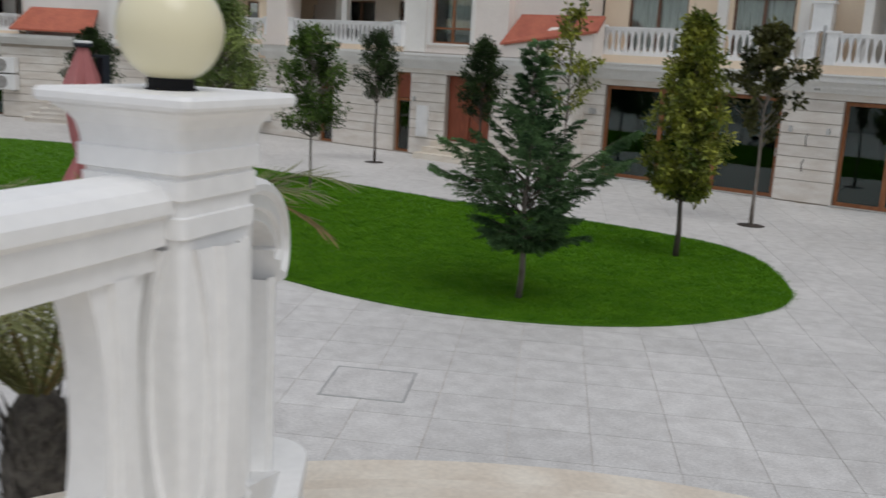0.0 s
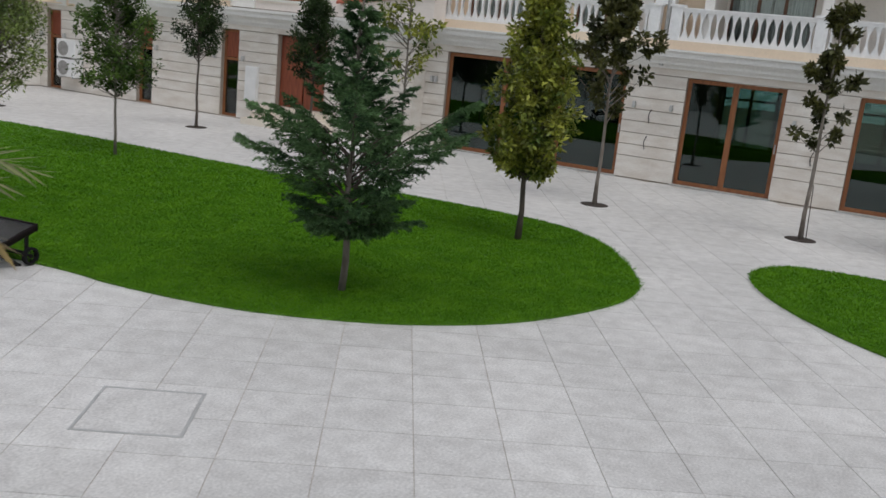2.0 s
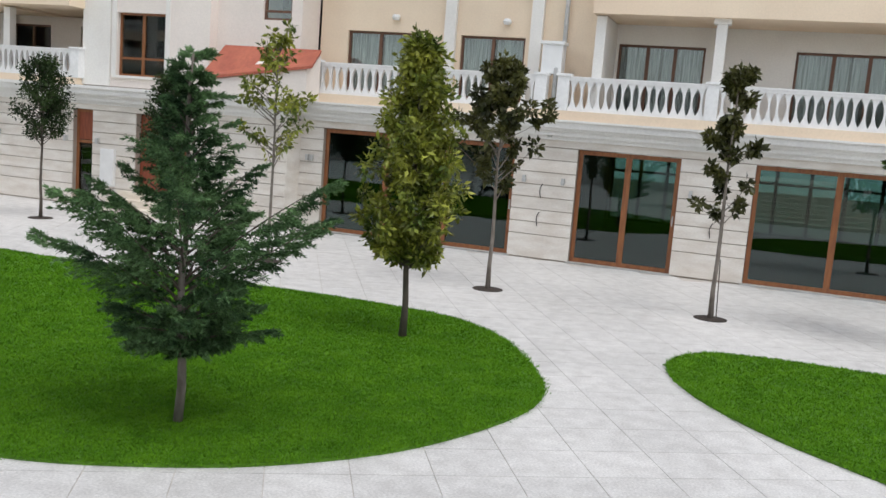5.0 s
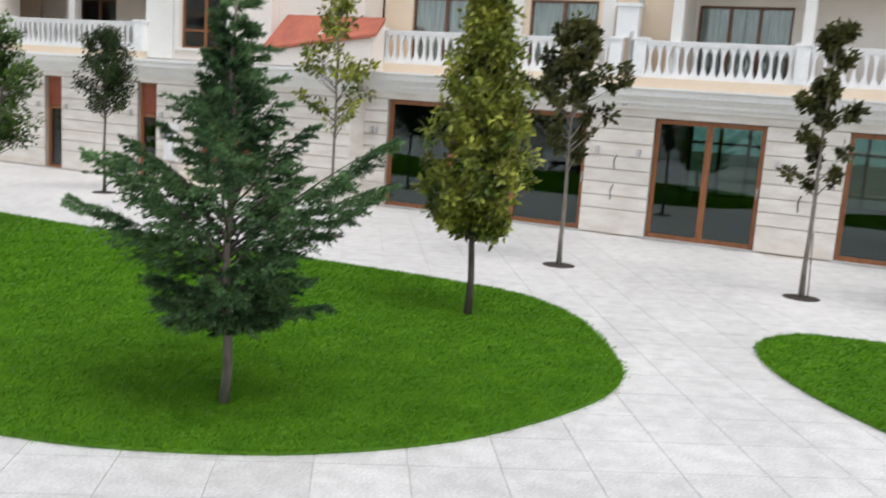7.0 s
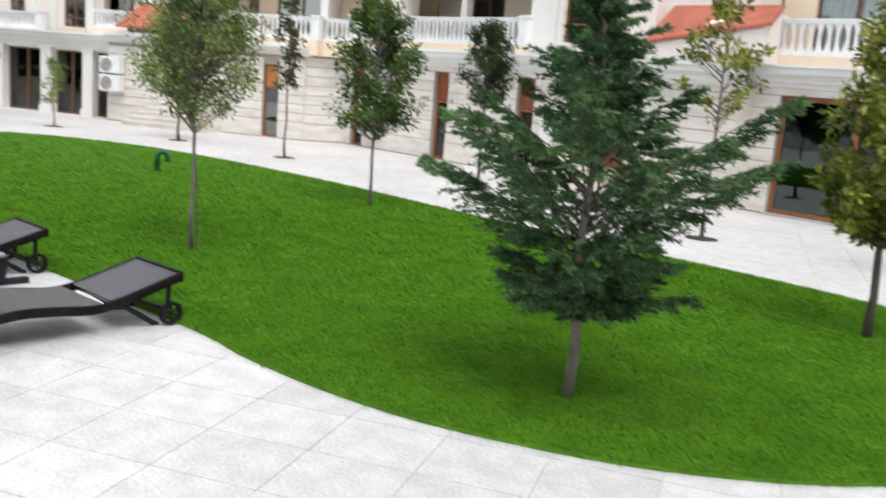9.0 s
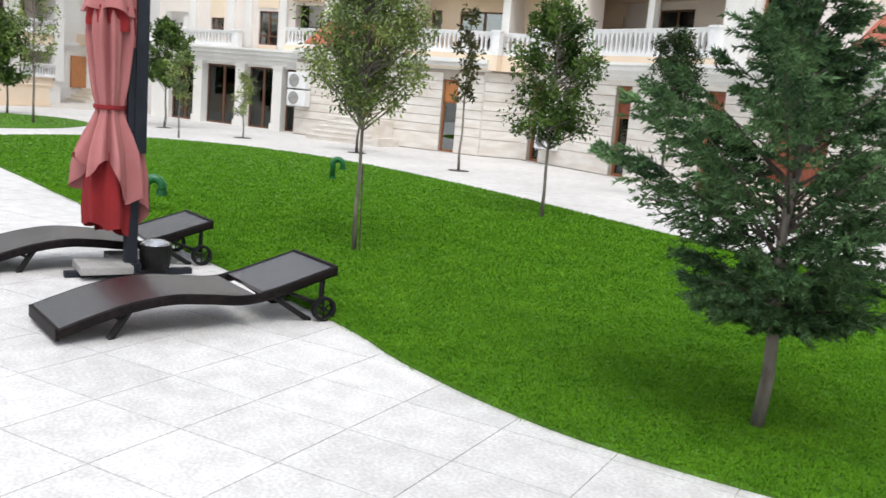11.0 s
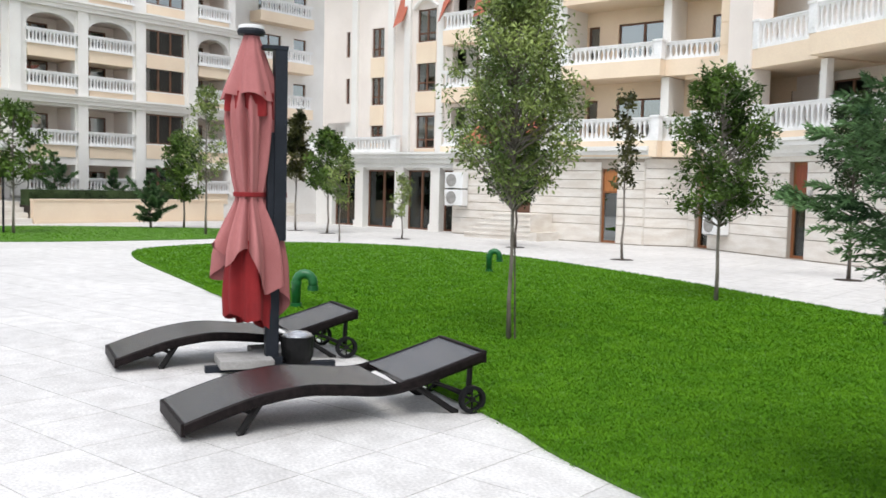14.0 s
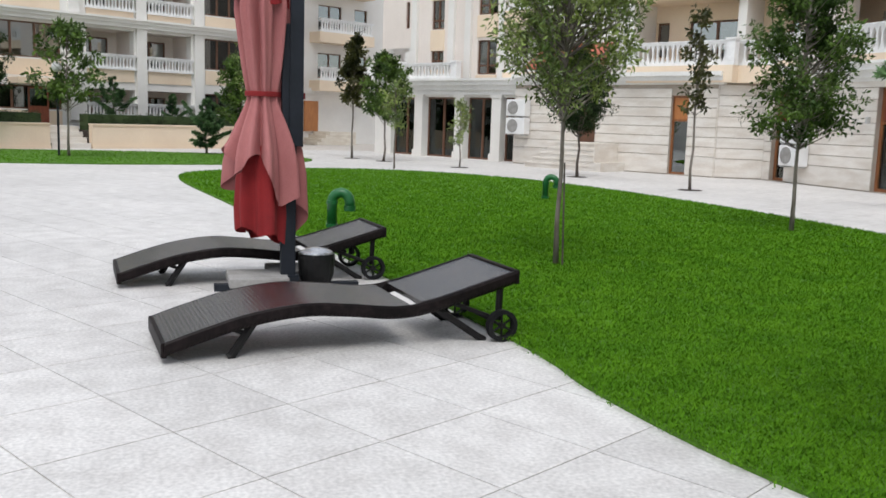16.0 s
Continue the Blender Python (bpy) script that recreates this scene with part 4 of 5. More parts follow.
A0, A1 = radians(48), radians(150)
R1 = 1.9
part("landing", disc(0.02, R0 + 0.03, TZ - 0.05, TZ, A1, A0 + 2 * math.pi), TRAVERTINE, terrace, "cream travertine landing")
part("landing_front", disc(0.02, R1, 0, TZ, A0, A1, 48), TRAVERTINE, terrace)
part("drum", disc(0.02, R0 - 0.02, 0, TZ - 0.05, A1, A0 + 2 * math.pi), LIMESTONE, terrace)
for i in range(1, 10):
    r = R1 + 0.40 * i if i < 9 else 5.68
    part("step", disc(R1 - 0.1 + 0.4 * (i - 1), r, 0, TZ - 0.145 * i, A0, A1, 64), TRAVERTINE, terrace)

# balustrade along the landing: end pedestal with a globe lamp
PX, PY = 0.98, -2.82
RAILDIR = Vector((0.23, -0.97, 0)).normalized()
ra = math.degrees(math.atan2(RAILDIR.y, RAILDIR.x))
bal = thing("balustrade", pose(PX, PY, TZ, 0, 0, ra), "white cast-stone balustrade with a moulded end pedestal", "balustrade")


def square_loft(rows, rad=0.03):
    """A square pier from rows of (half width, z), with rounded corners."""
    bm = bmesh.new()
    rings = []
    for h, z in rows:
        ring = []
        r = min(rad, h * 0.4)
        for q, (sx, sy) in enumerate(((1, 1), (-1, 1), (-1, -1), (1, -1))):
            for j in range(4):
                a = math.pi / 2 * (q + j / 3)
                ring.append(bm.verts.new((sx * (h - r) + r * math.cos(a), sy * (h - r) + r * math.sin(a), z)))
        rings.append(ring)
    for a, b in zip(rings, rings[1:]):
        for k in range(16):
            bm.faces.new((a[k], a[(k + 1) % 16], b[(k + 1) % 16], b[k]))
    bm.faces.new(rings[0][::-1]), bm.faces.new(rings[-1])
    return bm


RT = 1.10
part("pedestal", square_loft([(0.20, 0), (0.20, 0.08), (0.185, 0.10), (0.185, 0.9), (0.185, 0.94), (0.197, 0.945), (0.197, 1.0), (0.188, 1.004), (0.188, 1.045), (0.203, 1.05), (0.203, 1.10), (0.195, 1.104), (0.195, 1.115), (0.212, 1.12), (0.212, 1.175), (0.205, 1.18), (0.206, 1.2), (0.215, 1.235), (0.235, 1.262), (0.262, 1.278), (0.262, 1.285), (0.290, 1.288), (0.296, 1.298), (0.296, 1.315), (0.288, 1.325)]), MARBLE, bal)
bal.scale = (0.89, 0.89, 1.03)
def extrude_profile(profile, x0, x1):
    bm = bmesh.new()
    a = [bm.verts.new((x0, y, z)) for y, z in profile]
    b = [bm.verts.new((x1, y, z)) for y, z in profile]
    n = len(profile)
    for k in range(n):
        bm.faces.new((a[k], a[(k + 1) % n], b[(k + 1) % n], b[k]))
    bm.faces.new(a[::-1]), bm.faces.new(b)
    bmesh.ops.recalc_face_normals(bm, faces=bm.faces)
    return bm


half = [(0.0, RT), (0.08, RT - 0.003), (0.135, RT - 0.02), (0.160, RT - 0.05), (0.160, RT - 0.085), (0.130, RT - 0.105), (0.130, RT - 0.175), (0.100, RT - 0.185), (0.100, RT - 0.245)]
prof = half + [(-y, z) for y, z in half[::-1] if y > 0]
part("handrail", extrude_profile(prof, 0.186, 3.4), MARBLE, bal, "broad rounded white handrail")
part("plinth", extrude_profile([(-0.13, 0), (0.13, 0), (0.13, 0.09), (0.10, 0.12), (-0.10, 0.12), (-0.13, 0.09)], 0.186, 3.4), MARBLE, bal)


def pier_baluster(h):
    """A flat cast-stone baluster: broad head, waisted shaft, with a raised rib."""
    bm = bmesh.new()
    n = 16
    prev = None
    for i in range(n + 1):
        t = i / n
        w = 0.060 + 0.065 * (abs(2 * t - 1) ** 2.2)
        ring = [bm.verts.new((x * w, y, h * t)) for x, y in ((-1, -0.075), (-0.45, -0.075), (-0.3, -0.105), (0.3, -0.105), (0.45, -0.075), (1, -0.075), (1, 0.075), (0.45, 0.075), (0.3, 0.105), (-0.3, 0.105), (-0.45, 0.075), (-1, 0.075))]
        if prev:
            for k in range(12):
                bm.faces.new((prev[k], prev[(k + 1) % 12], ring[(k + 1) % 12], ring[k]))
        prev = ring
    bmesh.ops.recalc_face_normals(bm, faces=bm.faces)
    return bm


b0 = part("baluster", pier_baluster(0.74), MARBLE, bal)
b0.matrix_basis = pose(0.34, 0, 0.118)
for m in (pose(0, 0.135, 0.10), pose(0, -0.135, 0.10), pose(0.135, 0, 0.10, 0, 0, 90), pose(-0.135, 0, 0.10, 0, 0, 90)):
    again(b0, bal, m @ Matrix.Diagonal((1.1, 1, 1.1, 1))).name = "half_baluster"
for i in range(1, 6):
    again(b0, bal, pose(0.34 + 0.55 * i, 0, 0.118))
# balustrade down the side of the steps, with a curled end
sd_ = Vector((-0.630, 0.777, 0)).normalized()
side = thing("stair_balustrade", pose(PX, PY, TZ, 0, 0, math.degrees(math.atan2(sd_.y, sd_.x))), "white stair balustrade curling down beside the steps", "balustrade")
path = [(p.x, p.y) for p in spline([(0.15, 1.055), (0.5, 1.05), (0.95, 1.0), (1.35, 0.91), (1.65, 0.79), (1.83, 0.65), (1.87, 0.50), (1.80, 0.40), (1.70, 0.36)], 4, closed=False)]
bm = bmesh.new()
prev = None
for i, (x, z) in enumerate(path):
    a, b = path[max(i - 1, 0)], path[min(i + 1, len(path) - 1)]
    d = Vector((b[0] - a[0], 0, b[1] - a[1])).normalized()
    nrm = Vector((-d.z, 0, d.x))
    ring = [bm.verts.new(Vector((x, 0, z)) + nrm * (q - RT) * 0.75 + Vector((0, y * 0.9, 0))) for y, q in prof]
    if prev:
        for k in range(len(prof)):
            bm.faces.new((prev[k], prev[(k + 1) % len(prof)], ring[(k + 1) % len(prof)], ring[k]))
    else:
        bm.faces.new(ring)
    prev = ring
bm.faces.new(prev[::-1])
bmesh.ops.recalc_face_normals(bm, faces=bm.faces)
part("handrail", bm, MARBLE, side, "curled white handrail end")
bm = bmesh.new()
a = [bm.verts.new(p) for p in ((0.1, -0.13, 0.04), (1.75, -0.13, -0.66), (1.75, -0.13, -1.45), (0.1, -0.13, -1.45))]
b = [bm.verts.new((v.co.x, 0.13, v.co.z)) for v in a]
bm.faces.new(a), bm.faces.new(b[::-1])
for k in range(4):
    bm.faces.new((a[k], b[k], b[(k + 1) % 4], a[(k + 1) % 4]))
bmesh.ops.recalc_face_normals(bm, faces=bm.faces)
part("curb", bm, MARBLE, side)
bm = bmesh.new()
outline = [(1.25, -0.25), (1.25, 0.25)] + [(1.88 + 0.25 * math.sin(q), 0.25 * math.cos(q)) for q in [math.pi * k / 14 for k in range(15)]]
rings = [[bm.verts.new((1.6 + (x - 1.6) * g, y * g, z)) for x, y in outline] for g, z in ((0.94, -0.95), (0.94, -0.76), (0.98, -0.74), (1.0, -0.72), (1.0, -0.65), (0.98, -0.635))]
for p, q in zip(rings, rings[1:]):
    for k in range(len(outline)):
        bm.faces.new((p[k], p[(k + 1) % len(outline)], q[(k + 1) % len(outline)], q[k]))
bm.faces.new(rings[0][::-1]), bm.faces.new(rings[-1])
bmesh.ops.recalc_face_normals(bm, faces=bm.faces)
part("foot", bm, MARBLE, side, "moulded foot with a rounded nose")
for x, zt in ((0.92, 0.82), (1.70, 0.40)):
    zb = 0.02 - 0.70 * (x - 0.1) / 1.65
    again(b0, side, pose(x, 0, zb) @ Matrix.Diagonal((0.85, 0.85, (zt - zb) / 0.74, 1)))

lamp = thing("globe_lamp", pose(PX, PY, TZ + 1.325 * 1.03 - 0.003), "cream opal globe lamp on a black collar", "lamp")
lamp.scale = (0.9, 0.9, 0.9)
part("collar", lathe(bmesh.new(), [(0.082, 0), (0.082, 0.006), (0.074, 0.01), (0.074, 0.04)], 28), RUBBER, lamp, smooth=False)
bm = bmesh.new()
bmesh.ops.create_uvsphere(bm, u_segments=40, v_segments=24, radius=0.165, matrix=Matrix.Translation((0, 0, 0.19)))
part("globe", bm, GLOBE, lamp, smooth=True)


# ---- loungers ----
def lounger(m):
    lo = thing("sun_lounger", m, "dark brown wicker sun lounger with two wheels", "sun lounger", "loungers by the lawn")
    Wd = 0.70
    ctrl = [(0, 0.120), (0.18, 0.180), (0.45, 0.255), (0.75, 0.295), (1.02, 0.280), (1.30, 0.252), (1.52, 0.275), (1.80, 0.350), (2.08, 0.430)]
    pts = [(p.x, p.y) for p in spline(ctrl, 5, closed=False)]

    def ribbon(a, b, half_w, thick, drop=0.0):
        bm = bmesh.new()
        prev = None
        use = pts[a:b]
        for i, (y, z) in enumerate(use):
            ring = [bm.verts.new((x, y, z - drop + dz)) for x, dz in ((-half_w, 0), (half_w, 0), (half_w, -thick), (-half_w, -thick))]
            if prev:
                for k in range(4):
                    bm.faces.new((prev[k], prev[(k + 1) % 4], ring[(k + 1) % 4], ring[k]))
            else:
                bm.faces.new(ring[::-1])
            prev = ring
        bm.faces.new(prev)
        bmesh.ops.recalc_face_normals(bm, faces=bm.faces)
        return bm
    cut = 28
    part("seat", ribbon(0, cut, Wd / 2 - 0.008, 0.03), WICKER, lo)
    part("backrest", ribbon(cut + 1, len(pts), Wd / 2 - 0.022, 0.03), WICKER, lo)
    for side in (-1, 1):
        bm = bmesh.new()
        prev = None
        for y, z in pts:
            inner, rise = (-0.022, 0.005) if y > pts[cut][0] else (-0.008, 0.001)
            ring = [bm.verts.new((side * (Wd / 2 + dx), y, z + dz)) for dx, dz in ((inner, rise), (0.0, rise), (0.008, -0.010), (0.006, -0.055), (-0.012, -0.078), (-0.03, -0.05))]
            if prev:
                for k in range(6):
                    bm.faces.new((prev[k], prev[(k + 1) % 6], ring[(k + 1) % 6], ring[k]))
            else:
                bm.faces.new(ring)
            prev = ring
        bm.faces.new(prev[::-1])
        bmesh.ops.recalc_face_normals(bm, faces=bm.faces)
        part("side_rail", bm, WICKER_EDGE, lo)
    part("foot_bar", box(bmesh.new(), -Wd / 2, Wd / 2, -0.02, 0.012, 0.035, 0.122, 0.008), WICKER_EDGE, lo)
    part("head_bar", box(bmesh.new(), -Wd / 2, Wd / 2, 2.06, 2.10, 0.35, 0.437, 0.008), WICKER_EDGE, lo)
    for side in (-1, 1):
        x = side * (Wd / 2 - 0.06)
        part("front_leg", tube(bmesh.new(), [(x, 0.52, 0.25), (x, 0.36, 0.012), (x, 0.34, 0.0)], 0.027, 6), BLACK_METAL, lo)
        part("leg_brace", tube(bmesh.new(), [(x, 0.30, 0.19), (x, 0.44, 0.13)], 0.014, 6), BLACK_METAL, lo)
        part("rear_leg", tube(bmesh.new(), [(x, 1.55, 0.23), (x, 1.86, 0.02), (x, 1.90, 0.0)], 0.024, 6), BLACK_METAL, lo)
        part("wheel_arm", tube(bmesh.new(), [(x, 1.66, 0.25), (x, 1.94, 0.14)], 0.015, 6), BLACK_METAL, lo)
        part("wheel_post", tube(bmesh.new(), [(x, 2.0, 0.39), (x, 1.99, 0.12)], 0.022, 6), BLACK_METAL, lo)
        wh = part("wheel", bmesh.new(), RUBBER, lo)
        wh.matrix_basis = pose(side * (Wd / 2 + 0.005), 1.985, 0.098, 0, 90, 0)
        bm = bmesh.new()
        n = 28
        rows = [[bm.verts.new((r * math.cos(2 * math.pi * k / n), r * math.sin(2 * math.pi * k / n), z)) for k in range(n)] for r, z in ((0.098, -0.025), (0.098, 0.025), (0.072, 0.025), (0.072, -0.025))]
        for a in range(4):
            for k in range(n):
                bm.faces.new((rows[a][k], rows[a][(k + 1) % n], rows[(a + 1) % 4][(k + 1) % n], rows[(a + 1) % 4][k]))
        part("tyre", bm, RUBBER, wh)
        bm = lathe(bmesh.new(), [(0.018, -0.02), (0.018, 0.02)], 12)
        for k in range(6):
            a = math.pi * k / 3
            tube(bm, [(0.015 * math.cos(a), 0.015 * math.sin(a), 0), (0.078 * math.cos(a), 0.078 * math.sin(a), 0)], 0.007, 5)
        part("rim", bm, BLACK_METAL, wh)
    part("axle", tube(bmesh.new(), [(-Wd / 2, 1.985, 0.098), (Wd / 2, 1.985, 0.098)], 0.009, 6), BLACK_METAL, lo)
    return lo


lounger(pose(-5.53, 1.455, 0, 0, 0, 6.0))
lounger(pose(-7.75, 1.14, 0, 0, 0, 5.0))

# ---- closed parasol ----
umb = thing("cantilever_umbrella", pose(-7.235, 2.40, 0), "closed rose-red cantilever umbrella on a dark pole", "umbrella")
part("pole", box(bmesh.new(), -0.05, 0.05, -0.055, 0.055, 0.08, 2.0, 0.012), ANTHRACITE, umb)
part("mast_sleeve", boxes((-0.07, 0.07, 0.0, 0.10, 1.1, 2.68), (-0.075, 0.075, -0.105, 0.105, 2.68, 2.71)), ANTHRACITE, umb)
part("base_cross", boxes((-0.55, 0.55, -0.04, 0.04, 0.0, 0.05), (-0.04, 0.04, -0.55, 0.55, 0.003, 0.053), (-0.08, 0.08, -0.08, 0.08, 0.05, 0.12)), ANTHRACITE, umb)


def folds(rows, seed, n=140, open_end=True):
    """A gathered cloth sleeve from rows of (z, radius, fold depth, folds, hem drop)."""
    rng = random.Random(seed)
    ph = [rng.uniform(0, 6.28) for _ in range(6)]
    bm = bmesh.new()
    rings = []
    for z, r, d, kf, hem in rows:
        z = z if z < 1.5 else 1.5 + (z - 1.5) * 0.895
        ring = []
        for k in range(n):
            a = 2 * math.pi * k / n
            w = (2 * abs(math.sin(kf * a / 2 + ph[0] + 0.45 * math.sin(2 * a + ph[1]) + 0.6 * z)) - 1) * 0.7 + math.sin((kf + 6) * a + ph[2] + 2.5 * z) * 0.3
            rr = max(0.02, r * (1 + d * w))
            ring.append(bm.verts.new((rr * math.cos(a), rr * math.sin(a), z - hem * (0.20 * math.sin(5 * a + ph[3]) + 0.94 * (0.5 + 0.5 * math.cos(a - 2.1))))))
        rings.append(ring)
    for a, b in zip(rings, rings[1:]):
        for k in range(n):
            bm.faces.new((a[k], a[(k + 1) % n], b[(k + 1) % n], b[k]))
    bmesh.ops.recalc_face_normals(bm, faces=bm.faces)
    return bm


off = pose(-0.07, -0.18, 0) @ Matrix.Diagonal((0.9, 0.9, 1, 1))
canopy = part("canopy", folds([(2.55, 0.14, 0.25, 9, 0), (2.42, 0.17, 0.3, 9, 0), (2.3, 0.195, 0.32, 9, 0), (2.15, 0.20, 0.33, 9, 0), (2.0, 0.185, 0.34, 9, 0), (1.85, 0.17, 0.34, 9, 0), (1.7, 0.155, 0.32, 9, 0), (1.58, 0.14, 0.27, 9, 0), (1.5, 0.128, 0.2, 9, 0), (1.44, 0.125, 0.2, 9, 0), (1.36, 0.15, 0.27, 9, 0), (1.25, 0.19, 0.36, 9, 0.0), (1.13, 0.235, 0.40, 9, 0.03), (1.06, 0.262, 0.42, 9, 0.22), (1.0, 0.275, 0.42, 9, 0.55)], 5), CANOPY, umb, "faded rose fabric", smooth=True)
canopy.matrix_basis = off
c2 = part("top_flap", folds([(2.96, 0.065, 0.08, 5, 0), (2.85, 0.10, 0.12, 5, 0), (2.65, 0.165, 0.16, 5, 0), (2.5, 0.215, 0.20, 5, 0), (2.40, 0.245, 0.25, 5, 0.09)], 9), CANOPY, umb, "flared top flap", smooth=True)
c2.matrix_basis = off
c3 = part("inner_lining", folds([(2.42, 0.205, 0.2, 5, 0), (2.26, 0.21, 0.24, 5, 0.12)], 12), CANOPY_IN, umb, "deep red underside", smooth=True)
c3.matrix_basis = off
c4 = part("lower_lining", folds([(1.1, 0.17, 0.22, 6, 0), (0.85, 0.20, 0.25, 6, 0.0), (0.62, 0.21, 0.28, 6, 0.06), (0.47, 0.20, 0.30, 6, 0.14)], 21), CANOPY_IN, umb, "deep red underside hanging below", smooth=True)
c4.matrix_basis = off
part("tie_strap", lathe(bmesh.new(), [(0.150, 1.462), (0.154, 1.466), (0.154, 1.496), (0.150, 1.50)], 32), CANOPY_IN, umb, "red tie strap").matrix_basis = off
part("strap_end", boxes((-0.06, -0.045, -0.2, 0.13, 1.455, 1.50)), CANOPY_IN, umb)
part("crown_cap", lathe(bmesh.new(), [(0.05, 2.785), (0.12, 2.80), (0.13, 2.825), (0.12, 2.845), (0.03, 2.865)], 24), ANTHRACITE, umb, "dark crown cap").matrix_basis = off
part("cap_disc", lathe(bmesh.new(), [(0.118, 2.846), (0.118, 2.868), (0.10, 2.876)], 24), WHITE_BOX, umb, "white disc on the crown").matrix_basis = off
slab = box(bmesh.new(), -0.22, 0.22, -0.22, 0.22, 0, 0.07, 0.01)
s1 = tagged(finish("ballast_slab", slab, GREY_STONE), "grey concrete ballast slab on the umbrella foot", "slab", "ballast slabs")
s1.location = (-7.24, 2.17, 0.054)
s2 = new("ballast_slab", s1.data)
tagged(s2, "grey concrete ballast slab on the umbrella foot", "slab", "ballast slabs")
s2.location = (-7.55, 2.50, 0.054)
pot = thing("ash_bin", pose(-7.22, 2.62, 0.053), "dark round bin wrapped in crumpled clear plastic", "bin")
part("bucket", lathe(bmesh.new(), [(0.11, 0), (0.135, 0.06), (0.145, 0.2), (0.14, 0.23)], 20), POT, pot, smooth=False)
part("lid", lathe(bmesh.new(), [(0.130, 0.231), (0.125, 0.245), (0.08, 0.265), (0.03, 0.275)], 18), FOIL, pot, "crumpled silvery plastic cover")


def vent_pipe(m, s=1.0):
    vp = thing("vent_pipe", m, "green painted gooseneck vent pipe in the lawn", "pipe", "vent pipes")
    pts = [(0, 0, 0), (0, 0, 0.30)] + [(0.10 - 0.10 * math.cos(a), 0, 0.30 + 0.10 * math.sin(a)) for a in [math.pi * i / 8 for i in range(1, 9)]] + [(0.2, 0, 0.24)]
    part("pipe", tube(bmesh.new(), pts, 0.056, 14), GREEN_PAINT, vp, smooth=True)
    part("flange", lathe(bmesh.new(), [(0.068, 0), (0.068, 0.05)], 14), GREEN_PAINT, vp)
    part("collar", lathe(bmesh.new(), [(0.064, 0.27), (0.064, 0.31)], 14), GREEN_PAINT, vp)
    part("outlet", lathe(bmesh.new(), [(0.066, 0.2), (0.066, 0.26)], 14, (0.2, 0)), GREEN_PAINT, vp)
    vp.scale = (s, s, s)
    return vp


vent_pipe(pose(-10.83, 3.38, 0.03, 0, 0, 70), 1.05)
vent_pipe(pose(-14.85, 7.83, 0.03, 0, 0, 60), 0.95)


# ---- trees ----
def leaf_cloud(centres, count, size, seed, aspect=2.2, flat=0.0):
    """Pointed leaves scattered round the twig ends given as (place, radius)."""
    rng = np.random.default_rng(seed)
    c = np.array([p for p, r in centres], float)
    rad = np.array([r for p, r in centres])
    pick = rng.integers(0, len(c), count)
    off = rng.normal(size=(count, 3))
    off /= np.linalg.norm(off, axis=1)[:, None]
    pos = c[pick] + off * (rad[pick] * rng.random(count) ** 0.5)[:, None]
    d = off * 0.6 + rng.normal(size=(count, 3)) * 0.6
    d[:, 2] = d[:, 2] * (1 - flat) - 0.15
    d /= np.linalg.norm(d, axis=1)[:, None]
    s = np.cross(d, rng.normal(size=(count, 3)))
    s /= np.linalg.norm(s, axis=1)[:, None]
    ln = size * rng.uniform(0.7, 1.3, count)[:, None]
    n = np.cross(d, s)
    base, tip = pos, pos + d * ln
    mid = pos + d * ln * 0.45 - n * ln * 0.08
    w = s * ln / aspect / 2
    v = np.stack([base, mid + w, tip, mid - w], 1).reshape(-1, 3)
    k = np.arange(count)[:, None] * 4
    return v, np.concatenate([k + np.array([0, 1, 2]), k + np.array([0, 2, 3])]).tolist()


def mesh_part(name, verts, faces, material, parent, label=""):
    me = bpy.data.meshes.new(name)
    me.from_pydata(np.asarray(verts).tolist(), [], faces)
    me.materials.append(material)
    o = new(name, me)
    o.parent = parent
    return tagged(o, label) if label else o


